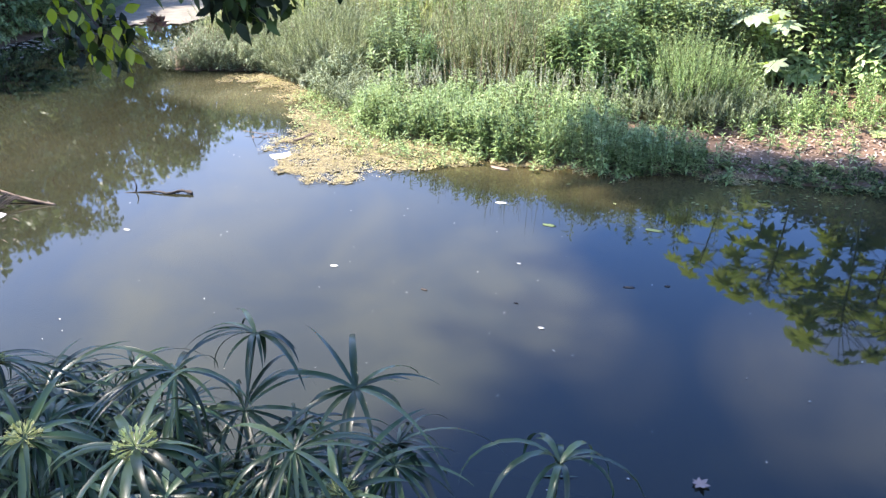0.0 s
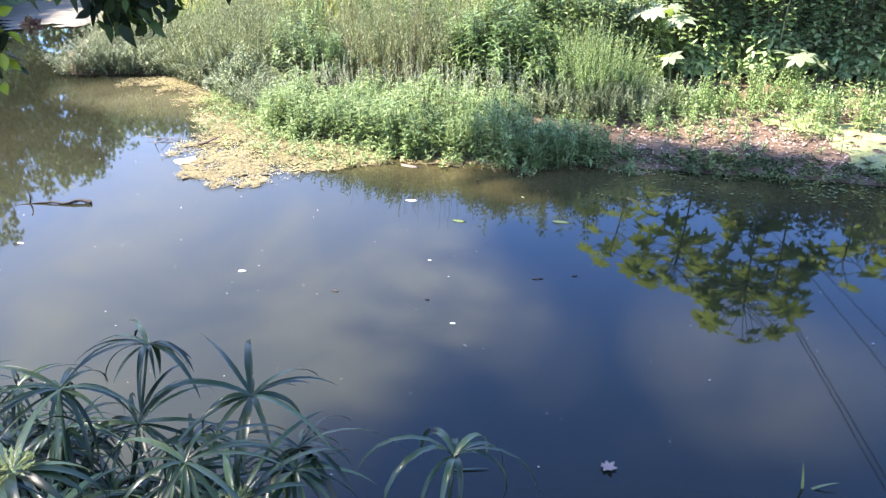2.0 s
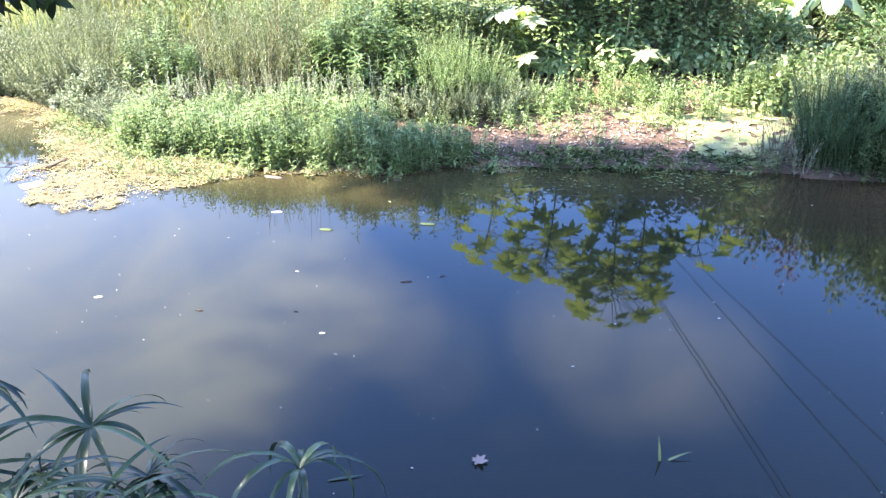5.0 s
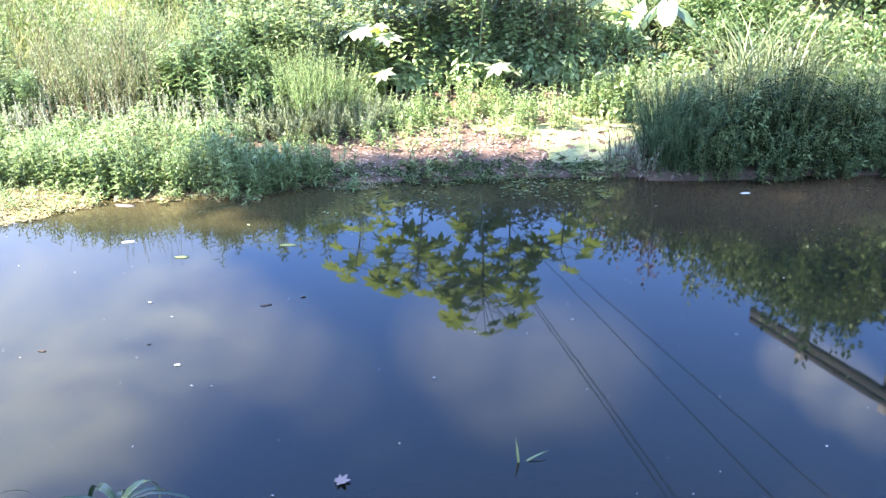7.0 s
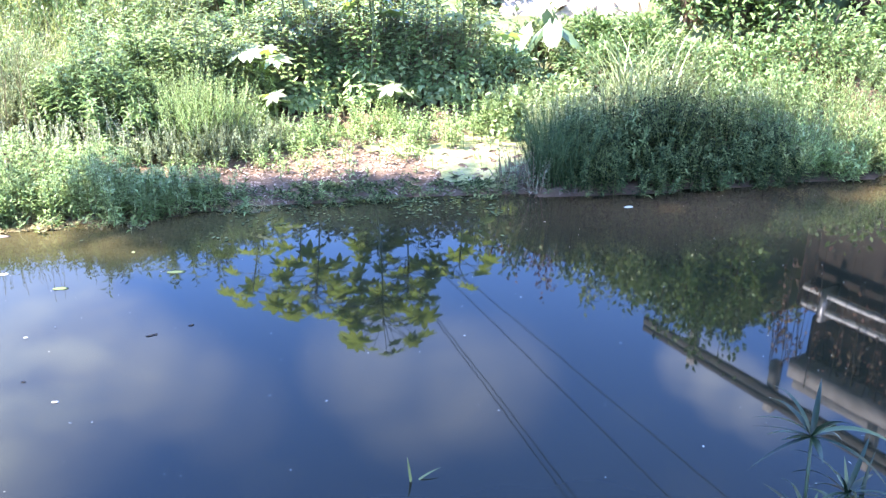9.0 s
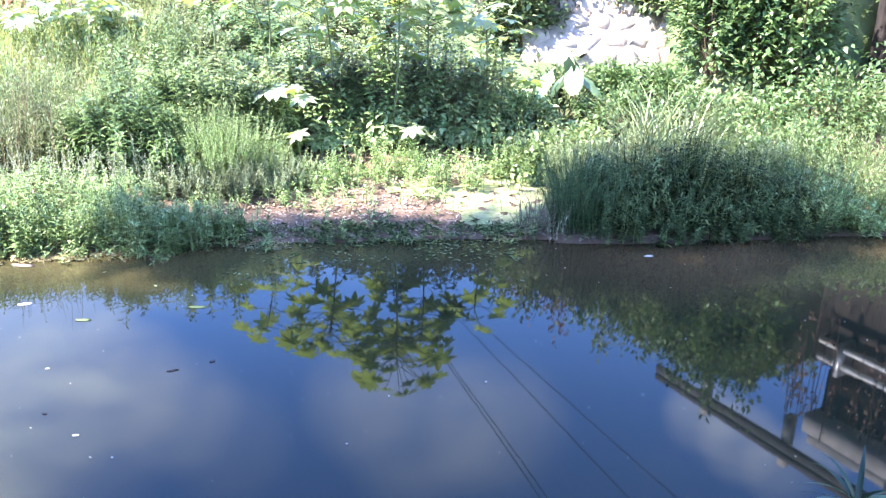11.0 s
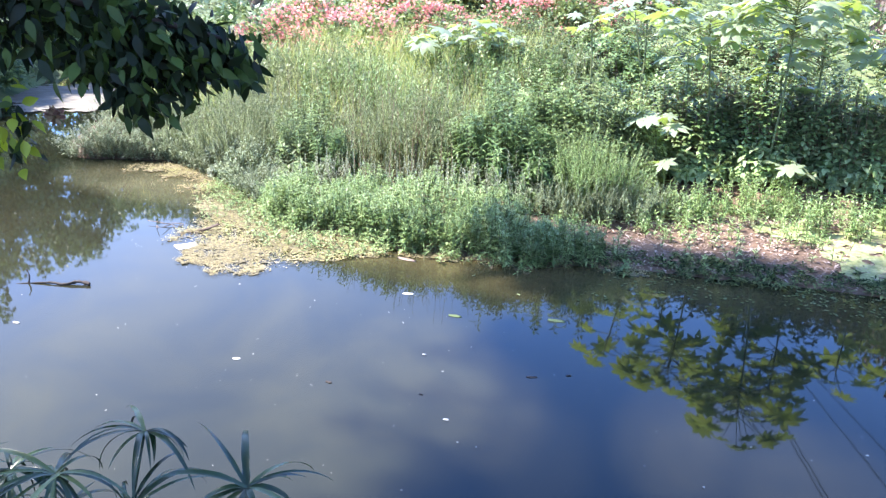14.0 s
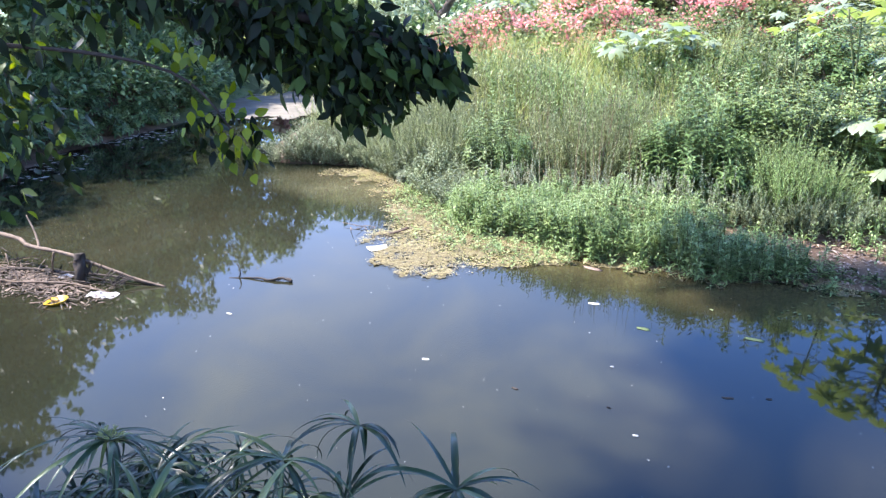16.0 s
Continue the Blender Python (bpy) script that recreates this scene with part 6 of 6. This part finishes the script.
for i in range(40):
    cx, cy = rng.uniform(-34, -8), rng.uniform(25, 46)
    s = rng.uniform(1.4, 2.4)
    bush("far_bush", "hazy green shrub on the far slope", (cx, cy), (s, s, s * 0.8), 700, 0.34, 0.18, (M_BUSH, M_DEEP, M_GREY, M_OLIVE)[i % 4], group="upstream shrubs")
for i in range(22):
    cx, cy = rng.uniform(-15, -8.5), rng.uniform(15.5, 21)
    s = rng.uniform(0.7, 1.1)
    if shore_distance(np.array([cx]), np.array([cy]))[0] > 0.8:
        bush("far_bush", "green shrub on the upstream bank", (cx, cy), (s, s, s * 0.75), 900, 0.14, 0.07, M_BUSH if i % 2 else M_GREY, group="upstream shrubs")
pts = scatter(3200, -22, -9.5, 1.5, 19, lambda x, y: smooth(0.05, 0.3, shore_distance(x, y)) * (x < -9.6 - 0.5 * np.clip(y - 3, 0, 9)))
herb_bed("bank_cover", "dark tangled plants over the western bank", pts, rng.uniform(0.2, 0.6, len(pts)), M_DEEP, make=far_leaves, levels=5, length=0.14, width=0.06, lean=0.5, tilt=0.1)
n = 9000
x, y = rng.uniform(-17, -9.5, n), rng.uniform(1.5, 16, n)
sd = shore_distance(x, y)
k = (sd < 0) & (sd > -np.abs(rng.normal(0, 0.55, n))) & (x < -9.8 - 0.45 * np.clip(y - 3, 0, 9)) & (np.sin(2.1 * y) + 0.6 * np.sin(5.3 * y + x) > -0.4)
p = np.stack([x, y, 0 * x + 0.005], -1)[k]
d = np.stack([rng.normal(0, 1, len(p)), rng.normal(0, 1, len(p)), 0 * p[:, 0]], -1)
scum = part("shore_scum", leaves(p, d, np.array([[0, 0, 1.0]]) + 0 * d, rng.uniform(0.04, 0.16, len(p)), rng.uniform(0.03, 0.09, len(p)), 0.02, 0.0), M_SCUM)
tagged(scum, "pale scum and litter along the western shore", "debris", kind="stuff")
mudflat = sheet("mud_flat", "pale drying mud and scum upstream", "mud", lambda x, y: blob(-15.0, 15.2, 2.0, 3.4, 0.5)(x, y), -19, -11, 8, 20, 0.12, 0.02, M_MUDFLAT, True)
n = 5000
x = rng.uniform(-75, 25, n)
y = rng.uniform(48, 70, n)
p = np.stack([x, y, land(x, y) + np.abs(rng.normal(0, 1.3, n)) * (1.2 + 0.7 * np.sin(x * 0.21) + 0.4 * np.sin(x * 0.53))], -1)
d = rng.normal(0, 1, (n, 3))
woods = part("far_woods", leaves(p, d, rng.normal(0, 1, (n, 3)), 1.1, 0.7), M_DEEP)
tagged(woods, "hazy belt of distant trees", "woods", kind="stuff")
tree("far_tree", "distant tree with a dark twisted trunk", (-17.6, 26.5), [[(0, 0, -0.2), (-0.3, 0, 1.2), (0.3, 0.2, 2.4), (0.2, 0, 3.6)], [(-0.1, 0, 1.4), (-1.2, 0.2, 2.6)], [(0.2, 0, 2.0), (1.3, 0.2, 3.2)]],
     [(rng.uniform(-2.2, 2.2), rng.uniform(-1.5, 1.5), rng.uniform(2.8, 5)) for _ in range(24)], 4000, 0.16, 0.08, M_DEEP, (0.5, 0.5, 0.4), -0.3, 0.22)
